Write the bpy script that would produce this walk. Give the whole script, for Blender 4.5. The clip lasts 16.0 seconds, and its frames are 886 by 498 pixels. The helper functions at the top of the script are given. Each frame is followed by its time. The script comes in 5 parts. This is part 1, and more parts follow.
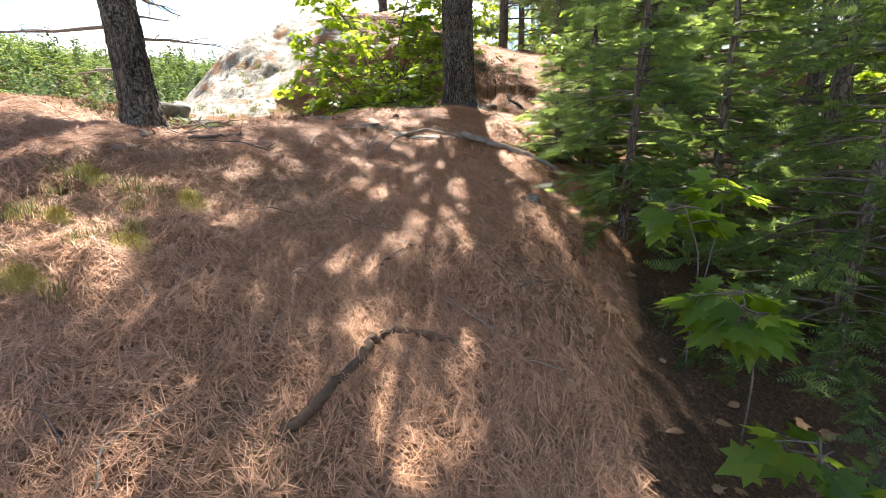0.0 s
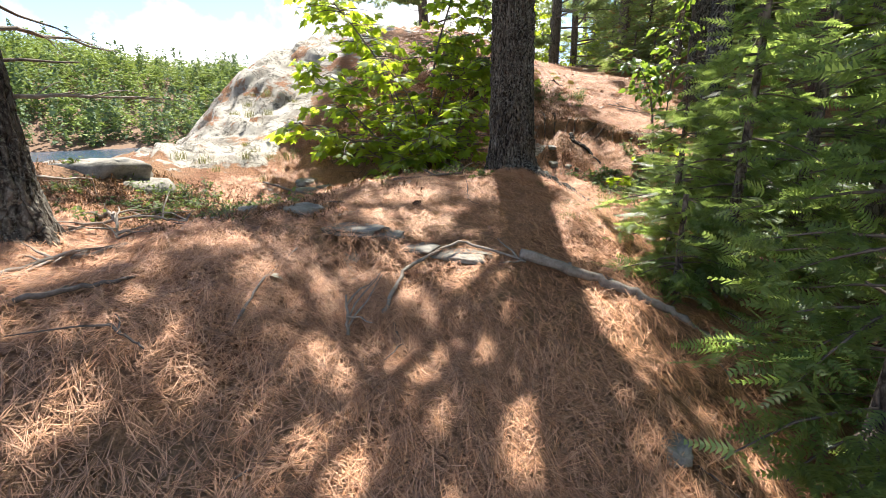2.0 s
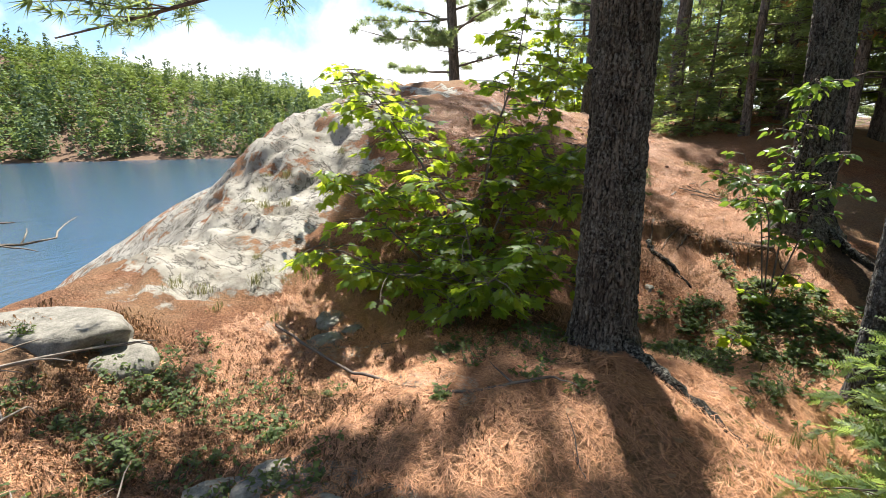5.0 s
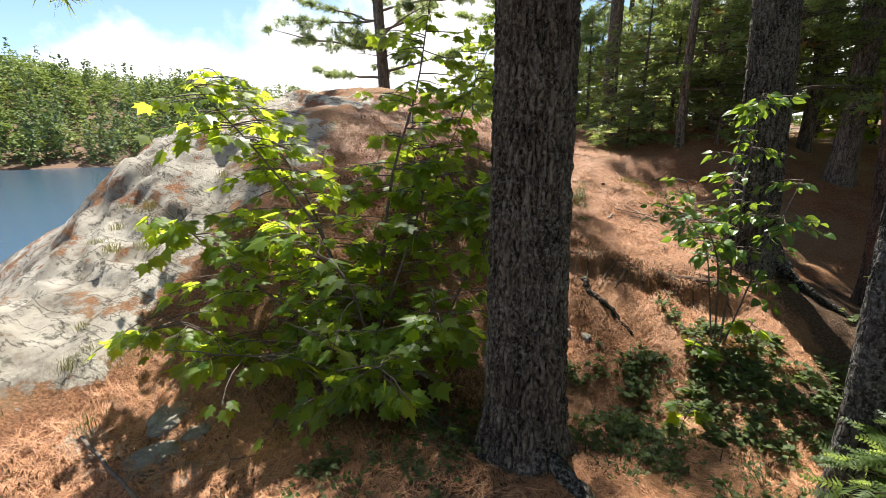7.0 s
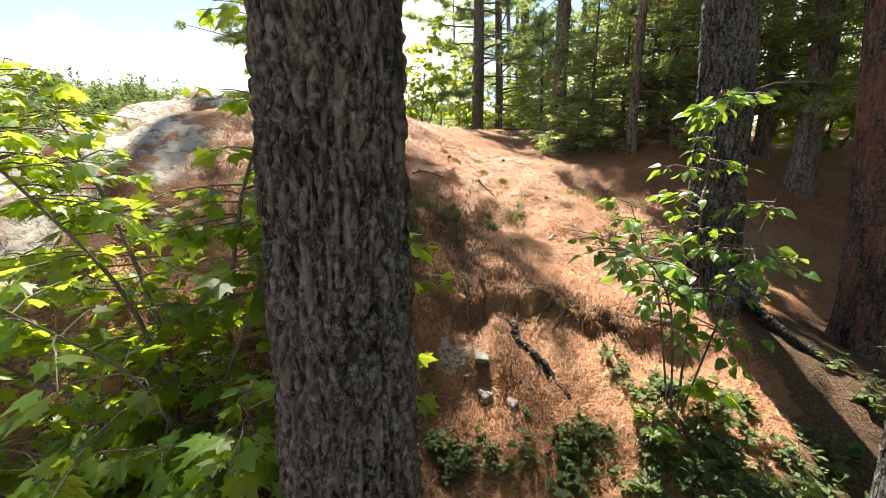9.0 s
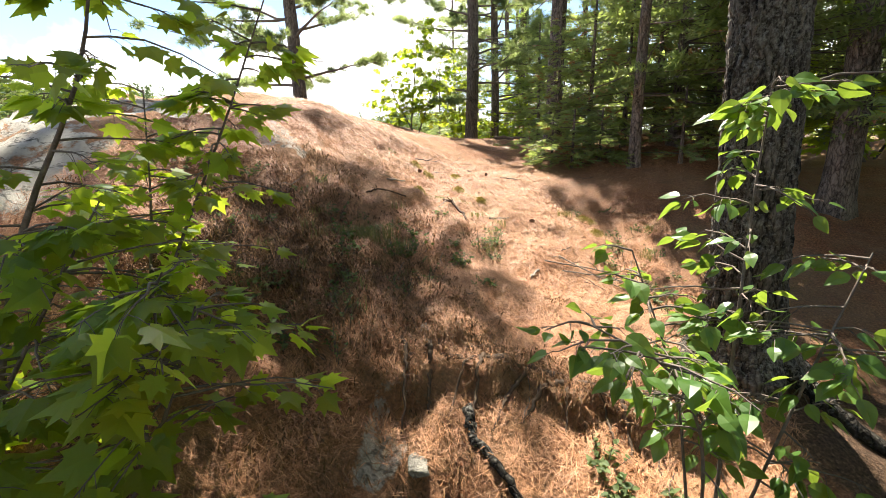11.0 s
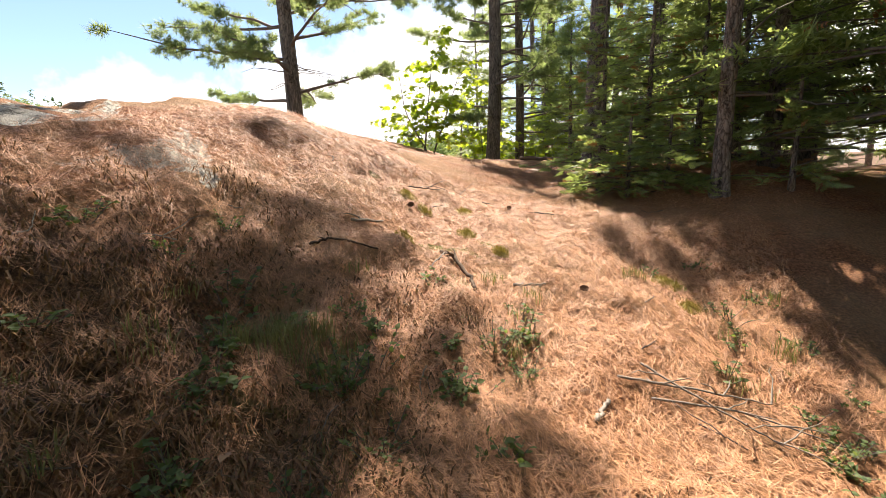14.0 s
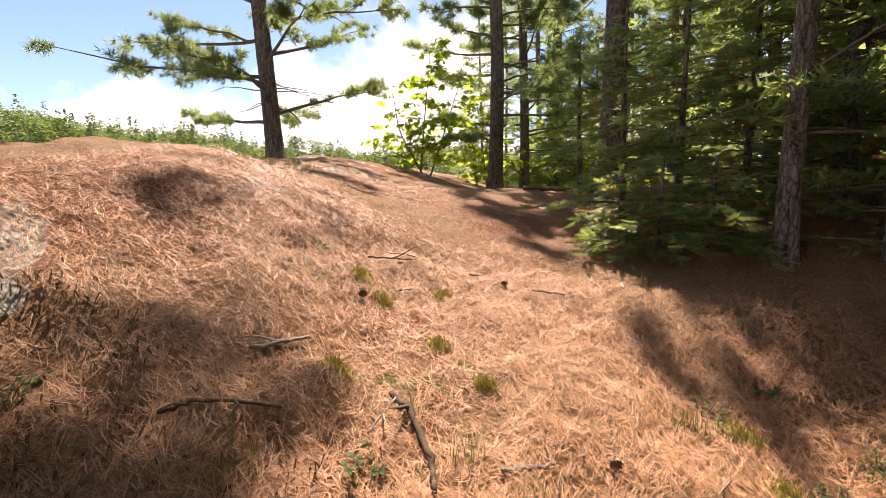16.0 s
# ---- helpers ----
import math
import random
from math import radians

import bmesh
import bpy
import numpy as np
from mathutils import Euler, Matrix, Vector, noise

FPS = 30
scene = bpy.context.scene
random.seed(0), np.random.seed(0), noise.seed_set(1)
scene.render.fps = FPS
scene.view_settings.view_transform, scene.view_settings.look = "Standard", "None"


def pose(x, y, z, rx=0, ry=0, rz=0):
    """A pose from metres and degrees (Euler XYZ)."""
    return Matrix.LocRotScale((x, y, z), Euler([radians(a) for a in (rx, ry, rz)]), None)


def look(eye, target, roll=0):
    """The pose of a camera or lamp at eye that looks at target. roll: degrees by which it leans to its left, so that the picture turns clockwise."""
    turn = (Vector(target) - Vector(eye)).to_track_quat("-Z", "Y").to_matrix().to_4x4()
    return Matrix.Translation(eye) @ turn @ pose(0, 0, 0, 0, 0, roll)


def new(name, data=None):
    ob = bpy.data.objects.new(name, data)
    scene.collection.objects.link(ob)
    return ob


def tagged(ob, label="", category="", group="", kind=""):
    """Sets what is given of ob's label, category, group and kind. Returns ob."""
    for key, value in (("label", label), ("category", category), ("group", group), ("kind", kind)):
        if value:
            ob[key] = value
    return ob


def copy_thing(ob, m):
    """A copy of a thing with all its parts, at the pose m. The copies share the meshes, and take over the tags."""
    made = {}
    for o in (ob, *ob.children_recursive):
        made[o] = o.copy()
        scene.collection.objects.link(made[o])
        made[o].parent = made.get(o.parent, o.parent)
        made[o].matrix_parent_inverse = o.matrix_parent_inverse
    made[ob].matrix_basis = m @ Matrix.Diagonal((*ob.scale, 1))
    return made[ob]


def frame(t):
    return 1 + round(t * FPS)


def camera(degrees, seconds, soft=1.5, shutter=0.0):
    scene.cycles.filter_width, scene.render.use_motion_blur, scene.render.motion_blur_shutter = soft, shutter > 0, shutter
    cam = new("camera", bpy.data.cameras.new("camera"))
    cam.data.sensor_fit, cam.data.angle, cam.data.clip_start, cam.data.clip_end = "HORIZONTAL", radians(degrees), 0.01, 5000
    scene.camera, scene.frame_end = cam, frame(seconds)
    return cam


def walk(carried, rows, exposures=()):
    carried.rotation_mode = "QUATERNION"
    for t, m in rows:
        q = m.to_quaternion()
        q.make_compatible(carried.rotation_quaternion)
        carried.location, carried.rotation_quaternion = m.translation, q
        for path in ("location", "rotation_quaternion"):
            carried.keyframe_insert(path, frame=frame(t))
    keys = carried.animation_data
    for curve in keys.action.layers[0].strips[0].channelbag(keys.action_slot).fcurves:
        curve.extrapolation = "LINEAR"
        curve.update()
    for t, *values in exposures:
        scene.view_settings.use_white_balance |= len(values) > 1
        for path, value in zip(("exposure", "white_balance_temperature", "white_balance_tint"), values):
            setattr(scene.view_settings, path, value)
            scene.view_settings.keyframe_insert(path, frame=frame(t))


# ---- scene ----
cam = camera(89.0, 16.0, soft=0.6)
PATH = [
    (0, (1.724, 2.978, 1.487), (1.161, 4.811, 0.917), -1.7),
    (0.5, (1.609, 3.411, 1.601), (1.021, 5.236, 1.034), -1.6),
    (1, (1.462, 3.86, 1.574), (0.845, 5.678, 1.015), -1.3),
    (1.5, (1.32, 4.279, 1.808), (0.655, 6.082, 1.255), -1.3),
    (2, (1.179, 4.684, 1.985), (0.459, 6.468, 1.439), -1.2),
    (2.5, (1.062, 4.937, 2.219), (0.318, 6.713, 1.679), -0.8),
    (3, (0.883, 5.147, 2.277), (0.128, 6.92, 1.742), -0.7),
    (3.5, (0.665, 5.345, 2.518), (-0.107, 7.113, 1.99), -0.6),
    (4, (0.38, 5.493, 2.633), (-0.409, 7.257, 2.119), -0.4),
    (4.2, (0.313, 5.545, 2.707), (-0.48, 7.31, 2.204), -0.2),
    (6.3, (0.392, 6.308, 2.988), (-0.293, 8.128, 2.517), -0.2),
    (6.5, (0.396, 6.428, 2.984), (-0.26, 8.257, 2.512), -0.2),
    (7, (0.398, 6.814, 3.093), (-0.179, 8.67, 2.622), -0.5),
    (7.5, (0.457, 7.084, 3.143), (-0.079, 8.955, 2.682), -0.7),
    (8, (0.57, 7.407, 3.156), (0.073, 9.29, 2.699), -0.8),
    (8.5, (0.676, 7.638, 3.18), (0.204, 9.528, 2.726), -1.1),
    (9, (0.689, 7.893, 3.125), (0.245, 9.79, 2.675), -0.9),
    (9.2, (0.698, 8.018, 3.118), (0.259, 9.92, 2.68), -1.2),
    (11.3, (0.899, 9.159, 3.156), (0.433, 11.061, 2.75), -0.8),
    (11.5, (0.922, 9.285, 3.148), (0.444, 11.186, 2.75), -1.0),
    (12, (0.975, 9.565, 3.173), (0.476, 11.464, 2.794), -0.8),
    (12.5, (0.945, 9.759, 3.156), (0.43, 11.659, 2.8), -0.8),
    (13, (0.806, 10.04, 3.106), (0.272, 11.937, 2.765), -1.1),
    (13.5, (0.662, 10.406, 3.154), (0.112, 12.302, 2.829), -1.1),
    (14, (0.618, 10.816, 3.175), (0.052, 12.708, 2.859), -1.1),
    (14.5, (0.519, 11.204, 3.172), (-0.053, 13.096, 2.865), -1.2),
    (15, (0.427, 11.559, 3.418), (-0.151, 13.453, 3.134), -1.3),
    (15.5, (0.478, 11.758, 3.499), (-0.114, 13.647, 3.216), -1.4),
    (16, (0.529, 12.003, 3.576), (-0.066, 13.892, 3.298), -1.2),
]
walk(cam, [(t, look(eye, target, roll)) for t, eye, target, roll in PATH], [(0.0, 2.32, 6550, 11), (2.5, 1.97, 6550, 11), (4.0, 1.75, 6500, 9), (6.5, 1.5, 6600, 10), (8.0, 1.85, 6900, 10), (9.0, 2.15, 7000, 10), (11.5, 2.1, 6900, 10), (13.0, 1.9, 7000, 12), (14.5, 1.75, 7200, 15), (16.0, 1.58, 7300, 19)])

# ---- sky, sun ----
scene.view_settings.exposure = 1.55
SUN_ELEV, SUN_AZ = radians(57), radians(-18)   # azimuth from +y, negative to the left
world = bpy.data.worlds.new("sky")
scene.world = world
world.use_nodes = True
wt = world.node_tree
bg = wt.nodes["Background"]
sky = wt.nodes.new("ShaderNodeTexSky")
sky.sky_type, sky.sun_disc = "NISHITA", False
sky.sun_elevation, sky.sun_rotation = SUN_ELEV, SUN_AZ
sky.ozone_density, sky.air_density, sky.dust_density = 4.0, 0.9, 0.25
cloud = wt.nodes.new("ShaderNodeTexNoise")
cloud.inputs["Scale"].default_value, cloud.inputs["Detail"].default_value = 2.6, 8
cloud.inputs["Roughness"].default_value = 0.55
ramp = wt.nodes.new("ShaderNodeValToRGB")
ramp.color_ramp.elements[0].position, ramp.color_ramp.elements[1].position = 0.50, 0.60
mixc = wt.nodes.new("ShaderNodeMix")
mixc.data_type = "RGBA"
mixc.inputs[7].default_value = (7.5, 7.6, 7.8, 1)
way = wt.nodes.new("ShaderNodeTexCoord")
split = wt.nodes.new("ShaderNodeSeparateXYZ")
low = wt.nodes.new("ShaderNodeMapRange")   # the clouds close up towards the horizon
low.inputs["From Min"].default_value, low.inputs["From Max"].default_value = 0.08, 0.4
low.inputs["To Min"].default_value, low.inputs["To Max"].default_value = 0.11, -0.05
thick = wt.nodes.new("ShaderNodeMath")
wt.links.new(way.outputs["Generated"], split.inputs["Vector"])
wt.links.new(split.outputs["Z"], low.inputs["Value"])
wt.links.new(cloud.outputs["Fac"], thick.inputs[0])
wt.links.new(low.outputs["Result"], thick.inputs[1])
wt.links.new(thick.outputs[0], ramp.inputs["Fac"])
wt.links.new(ramp.outputs["Color"], mixc.inputs[0])
wt.links.new(sky.outputs["Color"], mixc.inputs[6])
wt.links.new(mixc.outputs[2], bg.inputs["Color"])
bg.inputs["Strength"].default_value = 0.07

sun_data = bpy.data.lights.new("sun", "SUN")
sun_data.energy, sun_data.angle, sun_data.color = 5.0, radians(0.6), (1.0, 0.95, 0.86)
sun = new("sun", sun_data)
toward_sun = Vector((math.sin(SUN_AZ) * math.cos(SUN_ELEV), math.cos(SUN_AZ) * math.cos(SUN_ELEV), math.sin(SUN_ELEV)))
sun.matrix_world = Matrix.Translation((0, 8, 30)) @ toward_sun.to_track_quat("Z", "Y").to_matrix().to_4x4()


# ---- materials ----
def material(name):
    m = bpy.data.materials.new(name)
    m.use_nodes = True
    return m, m.node_tree.nodes, m.node_tree.links, m.node_tree.nodes["Principled BSDF"]


def noise_node(n, l, scale, detail=6, rough=0.6, vector=None, stretch=None):
    t = n.new("ShaderNodeTexNoise")
    t.inputs["Scale"].default_value, t.inputs["Detail"].default_value = scale, detail
    t.inputs["Roughness"].default_value = rough
    if stretch:
        mp = n.new("ShaderNodeMapping")
        mp.inputs["Scale"].default_value = stretch
        l.new(vector, mp.inputs["Vector"])
        vector = mp.outputs["Vector"]
    if vector is not None:
        l.new(vector, t.inputs["Vector"])
    return t.outputs["Fac"]


def ramp_node(n, l, fac, stops):
    r = n.new("ShaderNodeValToRGB")
    e = r.color_ramp.elements
    while len(e) < len(stops):
        e.new(0.5)
    for el, (p, c) in zip(e, stops):
        el.position, el.color = p, (*c, 1)
    l.new(fac, r.inputs["Fac"])
    return r.outputs["Color"]


def mix_node(n, l, fac, a, b, blend="MIX"):
    m = n.new("ShaderNodeMix")
    m.data_type, m.blend_type = "RGBA", blend
    for socket, v in ((m.inputs[0], fac), (m.inputs[6], a), (m.inputs[7], b)):
        if isinstance(v, (int, float)):
            socket.default_value = v
        elif isinstance(v, tuple):
            socket.default_value = (*v, 1)
        else:
            l.new(v, socket)
    return m.outputs[2]


def math_node(n, l, op, a, b=0.0, clamp=False):
    m = n.new("ShaderNodeMath")
    m.operation, m.use_clamp = op, clamp
    for socket, v in zip(m.inputs, (a, b)):
        if isinstance(v, (int, float)):
            socket.default_value = v
        else:
            l.new(v, socket)
    return m.outputs[0]


def bump_node(n, l, height, bsdf, strength=0.5, distance=0.02):
    b = n.new("ShaderNodeBump")
    b.inputs["Strength"].default_value, b.inputs["Distance"].default_value = strength, distance
    l.new(height, b.inputs["Height"])
    l.new(b.outputs["Normal"], bsdf.inputs["Normal"])


def coords(n):
    return n.new("ShaderNodeTexCoord").outputs["Object"]


def ground_material():
    m, n, l, p = material("forest_floor")
    co = coords(n)
    fine = noise_node(n, l, 55, 6, 0.7, co)
    mid = noise_node(n, l, 6, 6, 0.65, co)
    big = noise_node(n, l, 0.9, 5, 0.6, co)
    streak = noise_node(n, l, 26, 5, 0.7, co)
    at = n.new("ShaderNodeAttribute")
    at.attribute_name = "cover"
    old = ramp_node(n, l, fine, [(0.34, (0.04, 0.018, 0.011)), (0.5, (0.24, 0.118, 0.065)), (0.66, (0.58, 0.335, 0.2))])
    fresh = ramp_node(n, l, fine, [(0.34, (0.05, 0.018, 0.009)), (0.5, (0.31, 0.122, 0.054)), (0.66, (0.62, 0.285, 0.14))])
    litter = mix_node(n, l, at.outputs["Alpha"], old, fresh)
    litter = mix_node(n, l, math_node(n, l, "MULTIPLY", streak, 0.3), litter, (0.42, 0.21, 0.11))
    litter = mix_node(n, l, ramp_node(n, l, mid, [(0.35, (0, 0, 0)), (0.7, (1, 1, 1))]), litter, mix_node(n, l, 0.5, litter, (0.14, 0.075, 0.045)))
    litter = mix_node(n, l, ramp_node(n, l, big, [(0.4, (0, 0, 0)), (0.65, (0.5, 0.5, 0.5))]), litter, (0.42, 0.30, 0.17))
    sep = n.new("ShaderNodeSeparateColor")
    l.new(at.outputs["Color"], sep.inputs["Color"])
    # bare granite with lichen
    lich = noise_node(n, l, 9, 8, 0.7, co)
    rock = ramp_node(n, l, noise_node(n, l, 2.2, 8, 0.65, co), [(0.34, (0.22, 0.19, 0.155)), (0.5, (0.50, 0.46, 0.39)), (0.64, (0.66, 0.62, 0.54))])
    rock = mix_node(n, l, ramp_node(n, l, lich, [(0.54, (0, 0, 0)), (0.64, (1, 1, 1))]), rock, (0.17, 0.16, 0.13))
    patch = noise_node(n, l, 1.1, 6, 0.65, co)
    edge = math_node(n, l, "ADD", sep.outputs["Red"], math_node(n, l, "MULTIPLY", math_node(n, l, "SUBTRACT", mid, 0.5), 1.0))
    edge = math_node(n, l, "ADD", edge, math_node(n, l, "MULTIPLY", math_node(n, l, "SUBTRACT", patch, 0.585), 3.2))
    crack = ramp_node(n, l, math_node(n, l, "ABSOLUTE", math_node(n, l, "SUBTRACT", noise_node(n, l, 1.6, 5, 0.6, co, (1.0, 2.6, 1.0)), 0.5)), [(0.0, (0.12, 0.11, 0.1)), (0.02, (1, 1, 1))])
    rock = mix_node(n, l, 0.8, rock, crack, "MULTIPLY")
    rockfac = ramp_node(n, l, edge, [(0.42, (0, 0, 0)), (0.56, (1, 1, 1))])
    col = mix_node(n, l, rockfac, litter, rock)
    # moss and low green
    mossc = ramp_node(n, l, fine, [(0.3, (0.05, 0.06, 0.014)), (0.7, (0.22, 0.22, 0.05))])
    medge = math_node(n, l, "ADD", sep.outputs["Green"], math_node(n, l, "MULTIPLY", math_node(n, l, "SUBTRACT", mid, 0.5), 1.6))
    mossfac = ramp_node(n, l, medge, [(0.48, (0, 0, 0)), (0.68, (0.85, 0.85, 0.85))])
    col = mix_node(n, l, mossfac, col, mossc)
    # dark leaf mould in the gully; also stands in for shade on slope and under bush
    soil_and_shade = ramp_node(n, l, fine, [(0.3, (0.035, 0.022, 0.015)), (0.55, (0.15, 0.09, 0.055)), (0.72, (0.34, 0.21, 0.12))])
    sedge = math_node(n, l, "ADD", sep.outputs["Blue"], math_node(n, l, "MULTIPLY", math_node(n, l, "SUBTRACT", mid, 0.5), 1.2))
    col = mix_node(n, l, ramp_node(n, l, sedge, [(0.4, (0, 0, 0)), (0.62, (1, 1, 1))]), col, soil_and_shade)
    l.new(col, p.inputs["Base Color"])
    p.inputs["Roughness"].default_value = 0.85
    p.inputs["Specular IOR Level"].default_value = 0.2
    h = math_node(n, l, "ADD", fine, mid)
    h = math_node(n, l, "ADD", h, math_node(n, l, "MULTIPLY", noise_node(n, l, 130, 3, 0.7, co), 0.5))
    bump_node(n, l, h, p, 1.0, 0.06)
    return m


def bark_material(name, dark, light, lichen, reddish=0.0):
    m, n, l, p = material(name)
    co = coords(n)
    fine = noise_node(n, l, 40, 7, 0.7, co, (1, 1, 0.3))
    plates = noise_node(n, l, 14, 5, 0.6, co, (1, 1, 0.22))
    big = noise_node(n, l, 2.5, 4, 0.6, co)
    col = ramp_node(n, l, math_node(n, l, "ADD", math_node(n, l, "MULTIPLY", fine, 0.55), math_node(n, l, "MULTIPLY", plates, 0.45)), [(0.40, dark), (0.53, light), (0.66, tuple(min(1, c * 1.5) for c in light))])
    warp = n.new("ShaderNodeVectorMath")
    warp.operation = "MULTIPLY_ADD"
    wob = n.new("ShaderNodeTexNoise")
    wob.inputs["Scale"].default_value, wob.inputs["Detail"].default_value = 7, 4
    l.new(co, wob.inputs["Vector"])
    l.new(wob.outputs["Color"], warp.inputs[0])
    warp.inputs[1].default_value = (0.09, 0.09, 0.14)
    l.new(co, warp.inputs[2])
    squash = n.new("ShaderNodeMapping")
    squash.inputs["Scale"].default_value = (1, 1, 0.26)
    l.new(warp.outputs[0], squash.inputs["Vector"])
    cell = n.new("ShaderNodeTexVoronoi")
    cell.feature = "DISTANCE_TO_EDGE"
    cell.inputs["Scale"].default_value = 26
    l.new(squash.outputs[0], cell.inputs["Vector"])
    furrow = cell.outputs["Distance"]
    col = mix_node(n, l, 1.0, col, ramp_node(n, l, furrow, [(0.0, (0.38, 0.35, 0.33)), (0.13, (1, 1, 1))]), "MULTIPLY")
    # crevice shade put into the colour: the mesh's hollows are darkened
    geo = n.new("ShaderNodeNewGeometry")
    hollow_shade = ramp_node(n, l, geo.outputs["Pointiness"], [(0.44, (0.25, 0.25, 0.25)), (0.52, (1, 1, 1))])
    col = mix_node(n, l, 1.0, col, hollow_shade, "MULTIPLY")
    spots = noise_node(n, l, 48, 6, 0.7, co)
    lf = ramp_node(n, l, math_node(n, l, "ADD", math_node(n, l, "MULTIPLY", spots, 0.7), math_node(n, l, "MULTIPLY", big, 0.3)), [(0.50, (0, 0, 0)), (0.62, (0.5, 0.5, 0.5))])
    col = mix_node(n, l, lf, col, lichen)
    if reddish:
        rf = ramp_node(n, l, noise_node(n, l, 5, 4, 0.6, co, (1, 1, 0.4)), [(0.45, (0, 0, 0)), (0.62, (reddish,) * 3)])
        col = mix_node(n, l, rf, col, (0.30, 0.13, 0.085))
    l.new(col, p.inputs["Base Color"])
    p.inputs["Roughness"].default_value = 0.92
    p.inputs["Specular IOR Level"].default_value = 0.15
    ridge = math_node(n, l, "MINIMUM", math_node(n, l, "MULTIPLY", furrow, 5.0), 1.0)
    bump_node(n, l, math_node(n, l, "ADD", math_node(n, l, "ADD", fine, plates), ridge), p, 0.7, 0.014)
    return m


def leaf_material(name, dark, light, glow, through_share=0.45, rough=0.45):
    m, n, l, p = material(name)
    geo = n.new("ShaderNodeNewGeometry")
    rnd = geo.outputs["Random Per Island"]
    co = coords(n)
    big = noise_node(n, l, 1.7, 3, 0.5, co)
    own = n.new("ShaderNodeObjectInfo").outputs["Random"]
    rnd = math_node(n, l, "FRACT", math_node(n, l, "ADD", rnd, own))
    t = math_node(n, l, "ADD", math_node(n, l, "MULTIPLY", rnd, 0.7), math_node(n, l, "MULTIPLY", big, 0.4))
    col = ramp_node(n, l, t, [(0.15, dark), (0.9, light)])
    vein = noise_node(n, l, 60, 3, 0.5, co)
    col = mix_node(n, l, math_node(n, l, "MULTIPLY", vein, 0.35), col, dark)
    l.new(col, p.inputs["Base Color"])
    p.inputs["Roughness"].default_value = rough
    p.inputs["Specular IOR Level"].default_value = 0.35
    tr = n.new("ShaderNodeBsdfTranslucent")
    l.new(mix_node(n, l, t, tuple(c * 0.6 for c in glow), glow), tr.inputs["Color"])
    ms = n.new("ShaderNodeMixShader")
    ms.inputs[0].default_value = through_share
    l.new(p.outputs[0], ms.inputs[1])
    l.new(tr.outputs[0], ms.inputs[2])
    l.new(ms.outputs[0], n["Material Output"].inputs["Surface"])
    return m


def mottled_material(name, dark, light, scale=12, rough=0.85, bump=0.4, spec=0.25, island=False):
    m, n, l, p = material(name)
    co = coords(n)
    a, b = noise_node(n, l, scale, 7, 0.65, co), noise_node(n, l, scale * 6, 4, 0.6, co)
    t = math_node(n, l, "ADD", math_node(n, l, "MULTIPLY", a, 0.65), math_node(n, l, "MULTIPLY", b, 0.35))
    if island:
        t = math_node(n, l, "ADD", math_node(n, l, "MULTIPLY", t, 0.5), math_node(n, l, "MULTIPLY", n.new("ShaderNodeNewGeometry").outputs["Random Per Island"], 0.5))
    mid = tuple((x + y) / 2 for x, y in zip(dark, light))
    col = ramp_node(n, l, t, [(0.3, dark), (0.5, mid), (0.7, light)] if not island else [(0.15, dark), (0.5, mid), (0.85, light)])
    l.new(col, p.inputs["Base Color"])
    p.inputs["Roughness"].default_value = rough
    p.inputs["Specular IOR Level"].default_value = spec
    bump_node(n, l, t, p, bump, 0.02)
    return m


def water_material():
    m, n, l, p = material("lake_water")
    co = coords(n)
    p.inputs["Base Color"].default_value = (0.035, 0.07, 0.11, 1)
    p.inputs["Roughness"].default_value = 0.12
    p.inputs["IOR"].default_value = 1.33
    r1 = noise_node(n, l, 0.9, 5, 0.65, co, (1.0, 0.45, 1.0))
    r2 = noise_node(n, l, 0.12, 4, 0.6, co, (1.0, 0.5, 1.0))
    bump_node(n, l, math_node(n, l, "ADD", r1, r2), p, 0.4, 0.3)
    return m


MAT_GROUND = ground_material()
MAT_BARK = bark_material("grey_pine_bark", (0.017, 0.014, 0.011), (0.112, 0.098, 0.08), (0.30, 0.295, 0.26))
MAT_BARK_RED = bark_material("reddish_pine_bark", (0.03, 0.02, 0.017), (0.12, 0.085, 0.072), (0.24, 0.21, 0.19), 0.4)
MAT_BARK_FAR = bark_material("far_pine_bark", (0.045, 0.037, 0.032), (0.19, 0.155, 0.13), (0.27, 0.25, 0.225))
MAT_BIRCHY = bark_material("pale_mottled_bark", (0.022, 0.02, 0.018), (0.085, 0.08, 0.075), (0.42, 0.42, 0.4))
MAT_TWIG = mottled_material("grey_twig", (0.06, 0.045, 0.035), (0.2, 0.165, 0.14), 30)
MAT_DEADWOOD = mottled_material("weathered_wood", (0.09, 0.07, 0.055), (0.32, 0.28, 0.235), 22)
MAT_DARKWOOD = mottled_material("damp_rotten_wood", (0.03, 0.02, 0.014), (0.13, 0.085, 0.055), 18)
MAT_MAPLE = leaf_material("maple_leaf", (0.035, 0.09, 0.016), (0.11, 0.20, 0.03), (0.66, 0.80, 0.06), 0.6)
MAT_BIRCH = leaf_material("birch_leaf", (0.04, 0.10, 0.02), (0.10, 0.19, 0.04), (0.32, 0.46, 0.05), 0.4, 0.35)
MAT_LOW = leaf_material("low_shrub_leaf", (0.035, 0.065, 0.02), (0.11, 0.15, 0.05), (0.26, 0.33, 0.07), 0.4, 0.65)
MAT_HEMLOCK = leaf_material("hemlock_needles", (0.03, 0.068, 0.03), (0.115, 0.17, 0.06), (0.46, 0.60, 0.14), 0.54)
